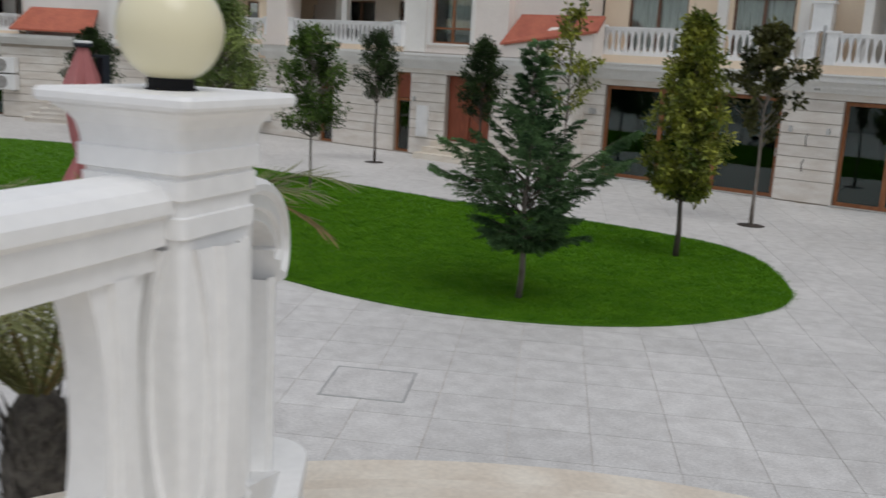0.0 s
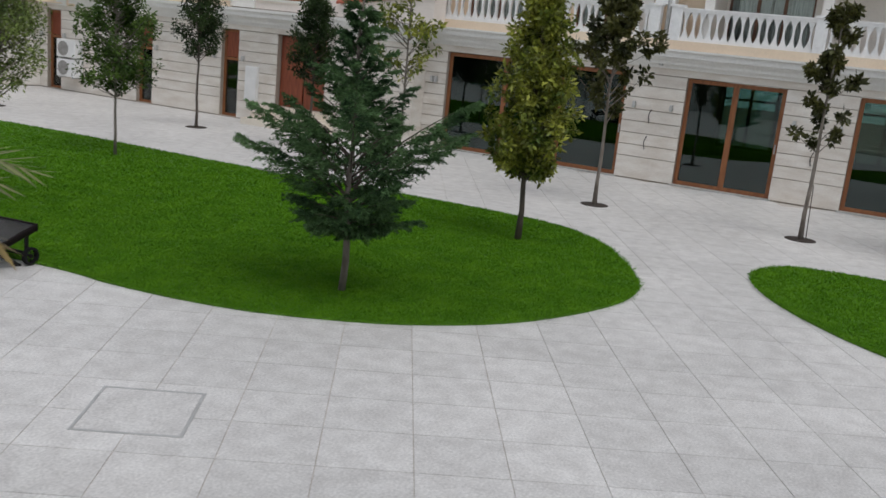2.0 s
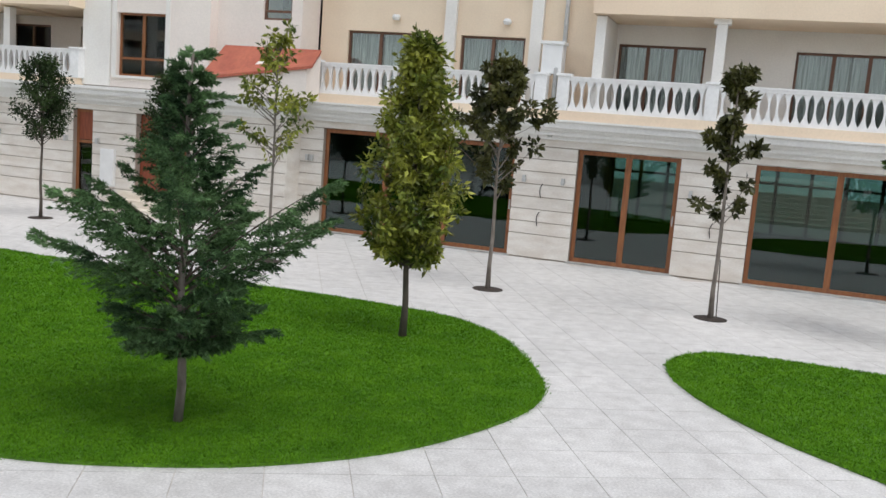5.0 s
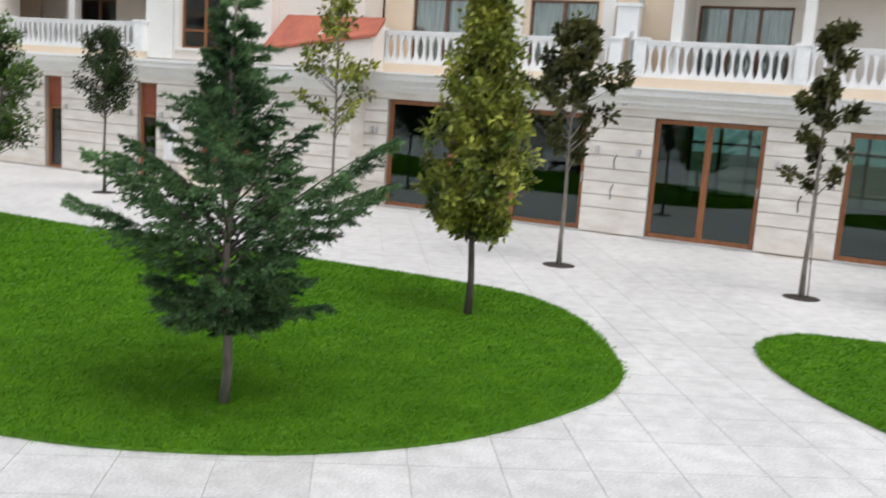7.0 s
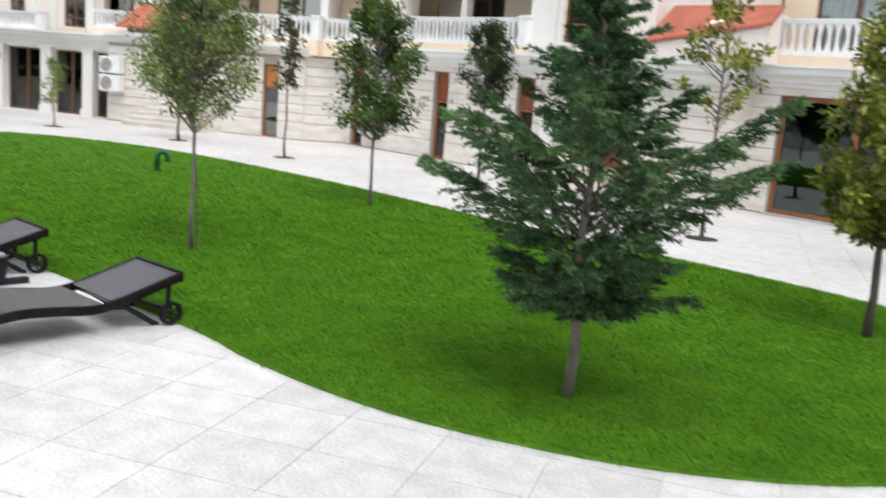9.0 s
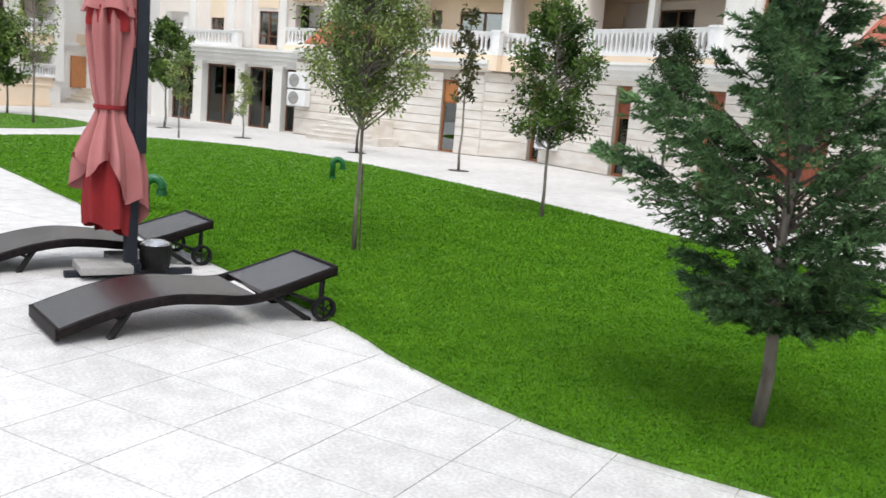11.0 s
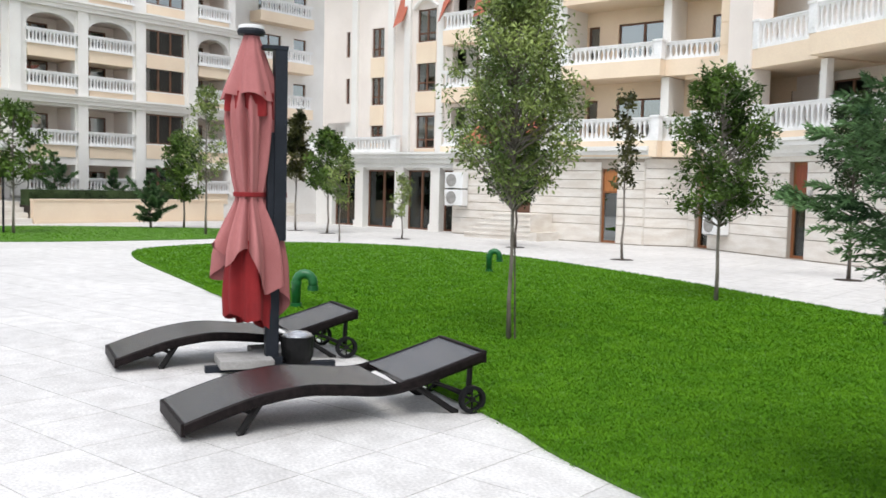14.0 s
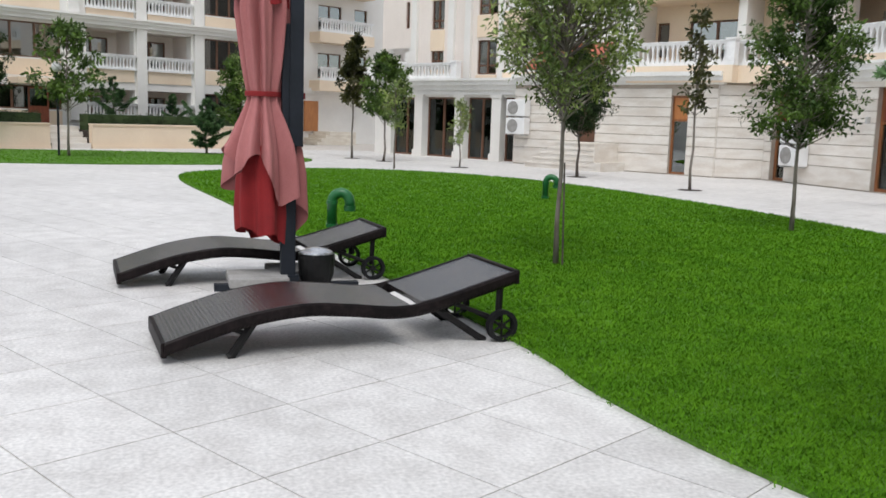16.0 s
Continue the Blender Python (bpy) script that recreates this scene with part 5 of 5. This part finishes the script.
def tree(m, h, base, rad, leaf, label, seed, leaves=6000, size=0.075, shape="oval", bark=BARK, trunk=0.038, dense=1.0, aspect=2.2, pit=False, stake=False, lean=0.0, twigs=90, blossoms=0):
    rng = random.Random(seed)
    t = thing("tree", m, label, "tree", "young courtyard trees")
    tip = h * 0.9
    n = 8
    pts = [(lean * (i / n) + rng.gauss(0, 0.012) * (i > 0), rng.gauss(0, 0.012) * (i > 0), tip * i / n) for i in range(n + 1)]
    part("trunk", tube(bmesh.new(), pts, [trunk * (1.25 if i == 0 else 1) * (1 - 0.8 * i / n) + 0.004 for i in range(n + 1)], 8), bark, t, smooth=True)
    bm = bmesh.new()
    cent = []
    for i in range(twigs):
        f = rng.random() ** (0.8 if shape != "cone" else 1.15)
        z = base + (h - base) * f * 0.97
        if shape == "oval":
            rr = rad * math.sqrt(max(0.03, 1 - (2 * f - 0.85) ** 2 / 1.4))
        elif shape == "cone":
            rr = rad * (0.35 + 0.65 * min(1, f / 0.2)) * (1 - f) ** 0.6 + 0.06
        elif shape == "round":
            rr = rad * math.sqrt(max(0.04, 1 - (2 * f - 1) ** 2))
        else:
            rr = rad * (0.55 + 0.45 * math.sin(math.pi * min(1, f * 1.1))) * (1 - 0.45 * f)
        a = rng.uniform(0, 6.28)
        q = rr * rng.uniform(0.25, 1.0)
        e = Vector((lean * z / h + q * math.cos(a), q * math.sin(a), z + rng.uniform(-0.06, 0.06)))
        z0 = max(base * 0.85, z - q * rng.uniform(0.5, 1.0))
        z0 = min(z0, tip * 0.97)
        st = Vector((lean * z0 / h, 0, z0))
        mid = st.lerp(e, 0.5) + Vector((0, 0, -0.04 * q))
        tube(bm, [st, mid, e], [0.011, 0.007, 0.003], 4, False)
        cent.append((e, rng.uniform(0.07, 0.17) * dense))
        if rng.random() < 0.7:
            cent.append((mid.lerp(e, 0.5), rng.uniform(0.06, 0.13) * dense))
    part("branchwork", bm, bark, t)
    v, f = leaf_cloud(cent, leaves, size, seed, aspect)
    mesh_part("crown", v, f, leaf, t)
    for q in range(blossoms):
        e = cent[(q * 17 + 5) % len(cent)][0]
        part("blossom", lathe(bmesh.new(), [(0.015, e.z), (0.05, e.z + 0.03), (0.06, e.z + 0.07), (0.03, e.z + 0.11)], 8, (e.x, e.y)), BLOSSOM, t, "white blossom")
    if pit:
        part("tree_pit", lathe(bmesh.new(), [(0.26, 0.0), (0.26, 0.006), (0.02, 0.02)], 20), SOIL, t, "round pit of dark soil")
    if stake:
        part("stake", tube(bmesh.new(), [(0.085, 0.03, 0), (0.045, 0.02, 0.95)], 0.009, 6), BARK_DARK, t)
    return t


def cedar(m, h, base, rad, seed, leaf=LEAF_CEDAR, boughs=104, label="young cedar with long rising boughs of dark blue-green needles", needles=24, scale=1.0):
    rng = np.random.default_rng(seed)
    t = thing("tree", m, label, "tree", "young courtyard conifers")
    pts = [(0.02 * math.sin(i * 1.3), 0.02 * math.cos(i), h * 0.98 * i / 10) for i in range(11)]
    part("trunk", tube(bmesh.new(), pts, [0.038 * (1 - 0.88 * i / 10) + 0.004 for i in range(11)], 8), BARK, t, smooth=True)
    bm = bmesh.new()
    twigs = []
    k = h / 3.25
    for i in range(boughs):
        f = ((i + rng.random()) / boughs) ** 1.75
        z = base + (h * 0.97 - base) * f
        env = np.interp(z / k, (0.62, 0.75, 0.95, 1.3, 1.5, 1.75, 2.1, 2.6, 3.1), (0.52, 0.78, 1.08, 1.26, 1.05, 0.55, 0.30, 0.17, 0.07))
        reach = rad / 1.25 * env * rng.choice((0.4, 0.55, 0.75, 0.95, 1.15))
        up = np.interp(z / k, (0.6, 0.8, 1.0, 1.3, 1.7, 3.0), (0.27, 0.47, 0.68, 0.91, 1.10, 1.30)) * rng.uniform(0.75, 1.2)
        a = i * 2.399 + rng.uniform(-0.3, 0.3)
        out = np.array((math.cos(a), math.sin(a), 0))
        side = np.array((-out[1], out[0], 0))
        line = [np.array((0, 0, z)) + out * reach * s + np.array((0, 0, reach * (up * s - 0.10 * s ** 3))) for s in np.linspace(0, 1, 6)]
        tube(bm, line, [0.013, 0.011, 0.009, 0.006, 0.004, 0.002], 4, False)
        n = max(6, int(reach * 26))
        for j in range(n + 1):
            s = min(1.0, 0.12 + 0.88 * (j + rng.random()) / n)
            q = min(4.999, s * 5)
            p = line[int(q)] + (line[int(q) + 1] - line[int(q)]) * (q - int(q))
            sg = 1 if j % 2 else -1
            d = out * rng.uniform(0.7, 1.05) + side * sg * rng.uniform(0.2, 0.75) * (j < n) + np.array((0, 0, rng.uniform(-0.32, 0.14) + 0.35 * up))
            d /= np.linalg.norm(d)
            ln = reach * 0.22 * (1.05 - s) + rng.uniform(0.08, 0.16) * k
            twigs.append((p, d, ln))
            for u in (0.35, 0.6, 0.85):
                e = d * 0.75 + (out if rng.random() < 0.4 else side * rng.choice((-1, 1))) * rng.uniform(0.3, 0.65) + np.array((0, 0, rng.uniform(-0.40, 0.12)))
                twigs.append((p + d * ln * u, e / np.linalg.norm(e), ln * rng.uniform(0.35, 0.6)))
    part("branchwork", bm, BARK_DARK, t)
    p, d = (np.repeat(np.array([w[i] for w in twigs]), needles, 0) for i in (0, 1))
    ln = np.repeat(np.array([w[2] for w in twigs]), needles)[:, None]
    n = len(p)
    u = rng.random((n, 1))
    c = p + d * ln * u - np.array((0, 0, 0.12)) * ln * u * u
    off = rng.normal(size=(n, 3))
    dd = d * 0.85 + off / np.linalg.norm(off, axis=1)[:, None] * 0.7
    dd /= np.linalg.norm(dd, axis=1)[:, None]
    s = np.cross(dd, rng.normal(size=(n, 3)))
    s *= (rng.uniform(0.0032, 0.0055, n) * scale / np.linalg.norm(s, axis=1))[:, None]
    tip = c + dd * rng.uniform(0.030, 0.052, (n, 1)) * scale
    v = np.stack([c - s * 0.6, c + s * 0.6, (c + tip) / 2 + s, tip, (c + tip) / 2 - s], 1).reshape(-1, 3)
    mesh_part("crown", v, np.arange(5 * n).reshape(-1, 5).tolist(), leaf, t)
    return t


cedar(pose(-2.42, 5.0, 0.03, 0, 0, 40), 3.16, 0.62, 1.09, 3)
tree(pose(-2.02, 9.08, 0.03), 3.72, 1.02, 0.74, LEAF_LAUREL, "slim young laurel tree with yellow-green leaves", 11, 15300, 0.095, "cone", BARK_DARK, 0.042, twigs=190)
tree(pose(-2.16, 13.23, 0), 3.85, 1.75, 0.85, LEAF_MAG, "sparse young magnolia with dark leathery leaves", 12, 3500, 0.118, "oval", BARK, 0.035, 0.75, 1.8, True, twigs=42, blossoms=1)
tree(pose(1.48, 13.36, 0), 4.0, 1.6, 0.68, LEAF_MAG, "sparse young magnolia with dark leathery leaves", 13, 2300, 0.115, "tall", BARK, 0.035, 0.7, 1.8, True, stake=True, twigs=32, blossoms=2)
tree(pose(4.5, 13.4, 0), 3.9, 1.6, 0.8, LEAF_MID, "young magnolia with glossy green leaves", 14, 5950, 0.134, "oval", BARK, 0.035, 0.9, 2.0, True)
tree(pose(-6.24, 12.93, 0), 4.2, 1.85, 0.72, LEAF_LAUREL, "thin young tree with sparse yellow-green leaves", 15, 1150, 0.125, "oval", BARK, 0.028, 0.7, 2.2, True, twigs=60)
tree(pose(-8.95, 13.7, 0), 3.35, 1.55, 0.55, LEAF_DARK, "small tree with a dense dark round crown", 16, 10200, 0.067, "oval", BARK_DARK, 0.035, 1.0, 2.2, True, twigs=150)
tree(pose(-12.63, 14.21, 0), 3.45, 1.8, 0.66, LEAF_DARK, "small tree with a clipped round crown", 17, 8500, 0.067, "oval", BARK_DARK, 0.03, 1.0, 2.2, True, twigs=140)
tree(pose(-10.3, 9.38, 0.03), 3.35, 1.25, 0.76, LEAF_MID, "young tree with a dense dark green crown", 18, 11000, 0.072, "oval", BARK, 0.024, 1.0, 2.2, False, twigs=150)
tree(pose(-8.0, 4.99, 0.03), 3.60, 1.55, 0.76, LEAF_PALE, "young olive-like tree with an airy pale green crown", 19, 19000, 0.056, "oval", BARK, 0.021, 1.1, 2.6, False, stake=True, twigs=230)
tree(pose(-17.37, 12.28, 0), 3.95, 1.7, 0.52, LEAF_MAG, "sparse young magnolia with dark leathery leaves", 20, 750, 0.125, "tall", BARK, 0.026, 0.7, 2.0, True, twigs=46)
tree(pose(-21.34, 11.5, 0), 3.1, 1.15, 0.85, LEAF_DARK, "small tree with a dense dark round crown", 21, 10200, 0.084, "round", BARK_DARK, 0.035, 1.1, 2.2, True, twigs=150)
tree(pose(-24.9, 9.52, 0), 1.9, 0.7, 0.4, LEAF_PALE, "thin sapling with pale leaves", 22, 800, 0.09, "oval", BARK, 0.02, 0.8, 2.2, True, twigs=40)
tree(pose(-23.43, 7.25, 0.03), 2.3, 0.8, 0.45, LEAF_PALE, "thin sapling with pale leaves", 23, 900, 0.09, "oval", BARK, 0.02, 0.8, 2.2, False, twigs=40)
tree(pose(-27.75, 7.98, 0), 3.3, 1.3, 0.85, LEAF_MID, "young tree with a mid green crown", 24, 5950, 0.112, "round", BARK, 0.03, 1.0, 2.2, True)
tree(pose(-29.36, 7.31, 0), 3.9, 1.7, 0.7, LEAF_MAG, "sparse young magnolia with dark leathery leaves", 25, 3060, 0.146, "tall", BARK, 0.03, 0.9, 2.0, True, twigs=60)
tree(pose(-30.48, 3.85, 0), 3.2, 1.0, 0.8, LEAF_MID, "young tree with a mid green crown", 26, 5950, 0.112, "oval", BARK, 0.03, 1.0, 2.2, True)
tree(pose(-26.6, 4.1, 0.03), 4.3, 1.6, 0.95, LEAF_PALE, "tall thin tree with sparse pale leaves", 27, 1700, 0.105, "tall", BARK, 0.03, 0.9, 2.2, False, twigs=70)
tree(pose(-27.04, -0.98, 0.03), 3.6, 1.4, 0.95, LEAF_MID, "young magnolia with grey-green leaves", 28, 2300, 0.14, "oval", BARK, 0.032, 0.9, 2.0, False)
tree(pose(-31.0, -4.0, 0), 4.0, 1.0, 1.1, LEAF_DARK, "young tree with a dense dark crown", 29, 8500, 0.112, "oval", BARK_DARK, 0.035, 1.1, 2.2, True)
cedar(pose(-30.38, 2.79, 0.03), 1.7, 0.22, 0.95, 31, boughs=36, label="low spreading young cedar", needles=9, scale=2.2)


def bed_plant(s, d):
    p = pose(-36.6, 0.5, 0, 0, 0, TURN + 90) @ Vector((s, d, 0.6))
    return pose(p.x, p.y, 0.6)


for s, h, sd in ((-1.4, 1.9, 41), (0.9, 1.35, 42), (3.4, 2.1, 43), (-6.0, 2.2, 44), (-9.0, 1.8, 45)):
    cedar(bed_plant(s, -1.1), h, 0.12, h * 0.42, sd, boughs=30, label="small dark conifer in the raised bed", needles=7, scale=2.4)
# clipped hedge behind the planter wall
rng = random.Random(5)
for a, b in ((-2.85, 3.3), (-14, -4.4)):
    core = tagged(finish("hedge", box(bmesh.new(), a, b, -2.15, -1.55, 0.6, 1.14), LEAF_HEDGE), "clipped dark green hedge behind the planter wall", "hedge")
    core.matrix_basis = planter.matrix_basis
    cc = [(Vector((rng.uniform(a, b), rng.choice((-2.17, -1.85, -1.55)), rng.uniform(0.65, 1.16))), 0.07) for _ in range(700)]
    v, f = leaf_cloud(cc, 7000, 0.06, 77)
    mesh_part("hedge_leaves", v, f, LEAF_HEDGE, core)

# bushy palm below the terrace
palm = thing("palm_tree", pose(-1.15, -2.05, 0), "young palm with long arching fronds and a shaggy trunk", "palm")
bm = bmesh.new()
lathe(bm, [(0.17, 0), (0.19, 0.35), (0.20, 0.7), (0.15, 1.0), (0.08, 1.12)], 14)
part("trunk", bm, FIBRE, palm)
rng = random.Random(8)
sv, sf = [], []
for i in range(260):
    a, z = rng.uniform(0, 6.28), rng.uniform(0.05, 1.0)
    o = Vector((math.cos(a), math.sin(a), 0))
    p = o * 0.17 + Vector((0, 0, z))
    e = p + o * rng.uniform(0.03, 0.08) + Vector((0, 0, rng.uniform(0.08, 0.2)))
    s = Vector((-o.y, o.x, 0)) * rng.uniform(0.015, 0.035)
    k = len(sv)
    sv += [tuple(p - s), tuple(p + s), tuple(e)]
    sf.append((k, k + 1, k + 2))
mesh_part("shaggy_bark", sv, sf, FIBRE, palm, "grey shaggy leaf bases")
for i in range(30):
    a = i * 2.399
    lift = rng.uniform(1.0, 1.5)
    ln = rng.uniform(1.5, 2.2)
    dry = i % 6 == 0
    if i >= 26:
        a, lift, ln, dry = ((0.74, 1.4, 2.6, False), (0.90, 1.4, 2.4, False), (0.78, 1.5, 2.6, True), (0.62, 1.45, 2.45, False))[i - 26]
    if i < 26 and abs((a - 0.75 + math.pi) % (2 * math.pi) - math.pi) < 0.7:
        continue
    o = Vector((math.cos(a), math.sin(a), 0))
    sd = Vector((-o.y, o.x, 0))
    spine = [Vector((0, 0, 1.02)) + o * ln * s * (0.55 + 0.45 * math.cos(lift) ) + Vector((0, 0, ln * (math.sin(lift) * s * 0.95 - (0.46 + 0.12 * dry) * s ** 2.6))) for s in [j / 12 for j in range(13)]]
    fr = part("frond", tube(bmesh.new(), spine, [0.014 * (1 - 0.85 * j / 12) for j in range(13)], 4, False), PALM_DRY if dry else PALM, palm)
    vv, ff = [], []
    for j in range(2, 13):
        for h in range(4):
            q = min(11.999, j - 1 + h / 4)
            p = spine[int(q)].lerp(spine[int(q) + 1], q - int(q))
            d0 = (spine[int(q) + 1] - spine[int(q)]).normalized()
            for sg in (-1, 1):
                L = 0.30 * math.sin(math.pi * (0.12 + 0.8 * q / 12)) + 0.05
                d = (d0 * 0.75 + sd * sg * 0.8 + Vector((0, 0, rng.uniform(-0.15, 0.25)))).normalized()
                e = p + d * L + Vector((0, 0, -0.05 * L))
                w = d.cross(Vector((0, 0, 1))).normalized() * 0.007
                k = len(vv)
                vv += [tuple(p - w), tuple(p + w), tuple(p.lerp(e, 0.6) + w), tuple(e), tuple(p.lerp(e, 0.6) - w)]
                ff.append((k, k + 1, k + 2, k + 3, k + 4))
    mesh_part("frond_foliage", vv, ff, PALM_DRY if dry else PALM, fr)

# ---- lamp post by the far lawn ----
post = thing("lamp_post", pose(-27.3, -1.25, 0), "thin dark lamp post with a white globe", "lamp post")
part("pole", tube(bmesh.new(), [(0, 0, 0), (0, 0, 2.3)], 0.03, 8), ANTHRACITE, post)
bm = bmesh.new()
bmesh.ops.create_uvsphere(bm, u_segments=20, v_segments=12, radius=0.14, matrix=Matrix.Translation((0, 0, 2.42)))
part("globe", bm, WHITE_BOX, post, smooth=True)

# ---- manhole cover ----
cover = thing("manhole_cover", pose(-1.86, 1.50, 0.001, 0, 0, TURN), "square paved inspection cover with a thin metal edge", "manhole cover")
part("infill", box(bmesh.new(), -0.36, 0.36, -0.36, 0.36, -0.01, 0.003), PAVING, cover)
part("edge_frame", boxes((-0.385, 0.385, -0.385, -0.362, -0.01, 0.004), (-0.385, 0.385, 0.362, 0.385, -0.01, 0.004), (-0.385, -0.362, -0.362, 0.362, -0.01, 0.004), (0.362, 0.385, -0.362, 0.362, -0.01, 0.004)), STEEL, cover)
drain = tagged(finish("floor_drain", boxes((-0.35, 0.35, -0.06, 0.06, 0, 0.006)), GREY_STONE), "pale drain slab in the lawn edge", "drain")
drain.matrix_basis = pose(-7.6, 10.5, 0.04, 0, 0, -5)

# ---- paving tiles, laid on the turned grid ----
TW, TL, GAP = 0.655, 0.588, 0.007


def tile_mesh(sx, sy):
    bm = box(bmesh.new(), -sx / 2 + GAP / 2, sx / 2 - GAP / 2, -sy / 2 + GAP / 2, sy / 2 - GAP / 2, -0.012, 0.0)
    me = bpy.data.meshes.new("paving_tile")
    bm.to_mesh(me)
    bm.free()
    me.materials.append(PAVING)
    return me


one = tile_mesh(TW, TL)
near_tiles, far_tiles = [], []
for i in range(-70, 60):
    for j in range(-80, 80):
        u, v = (i + 0.5) * TW, (j + 0.5) * TL + 0.53
        x, y = CT * u - ST * v - 1.86, ST * u + CT * v + 1.50
        if not (-36 < x < 14 and -12.9 < y < 17.4) or math.hypot(x - TX, y - TY) < 1.9:
            continue
        if any(all(inside(x + dx, y + dy, p) for dx, dy in ((0.6, 0), (-0.6, 0), (0, 0.6), (0, -0.6), (0.4, 0.4), (-0.4, -0.4), (0.4, -0.4), (-0.4, 0.4))) for p in LAWNS):
            continue
        (near_tiles if abs(x + 2.5) < 7.5 and -1.0 < y < 11 and len(near_tiles) < 300 else far_tiles).append((x, y))
for x, y in near_tiles:
    o = new("paving_tile", one)
    o.parent = ground
    o.matrix_basis = pose(x, y, 0.007, 0, 0, TURN)
vv, ff = [], []
for x, y in far_tiles:
    k = len(vv)
    for z in (0.0, -0.012):
        for du, dv in ((-1, -1), (1, -1), (1, 1), (-1, 1)):
            a, b = du * (TW - GAP) / 2, dv * (TL - GAP) / 2
            vv.append((x + CT * a - ST * b, y + ST * a + CT * b, z))
    ff += [(k, k + 1, k + 2, k + 3)] + [(k + 4 + e, k + 4 + (e + 1) % 4, k + (e + 1) % 4, k + e) for e in range(4)]
rest = mesh_part("paving_field", vv, ff, PAVING, ground)
rest.location.z = 0.007
tagged(rest, "pale granite paving tiles farther off", kind="stuff")
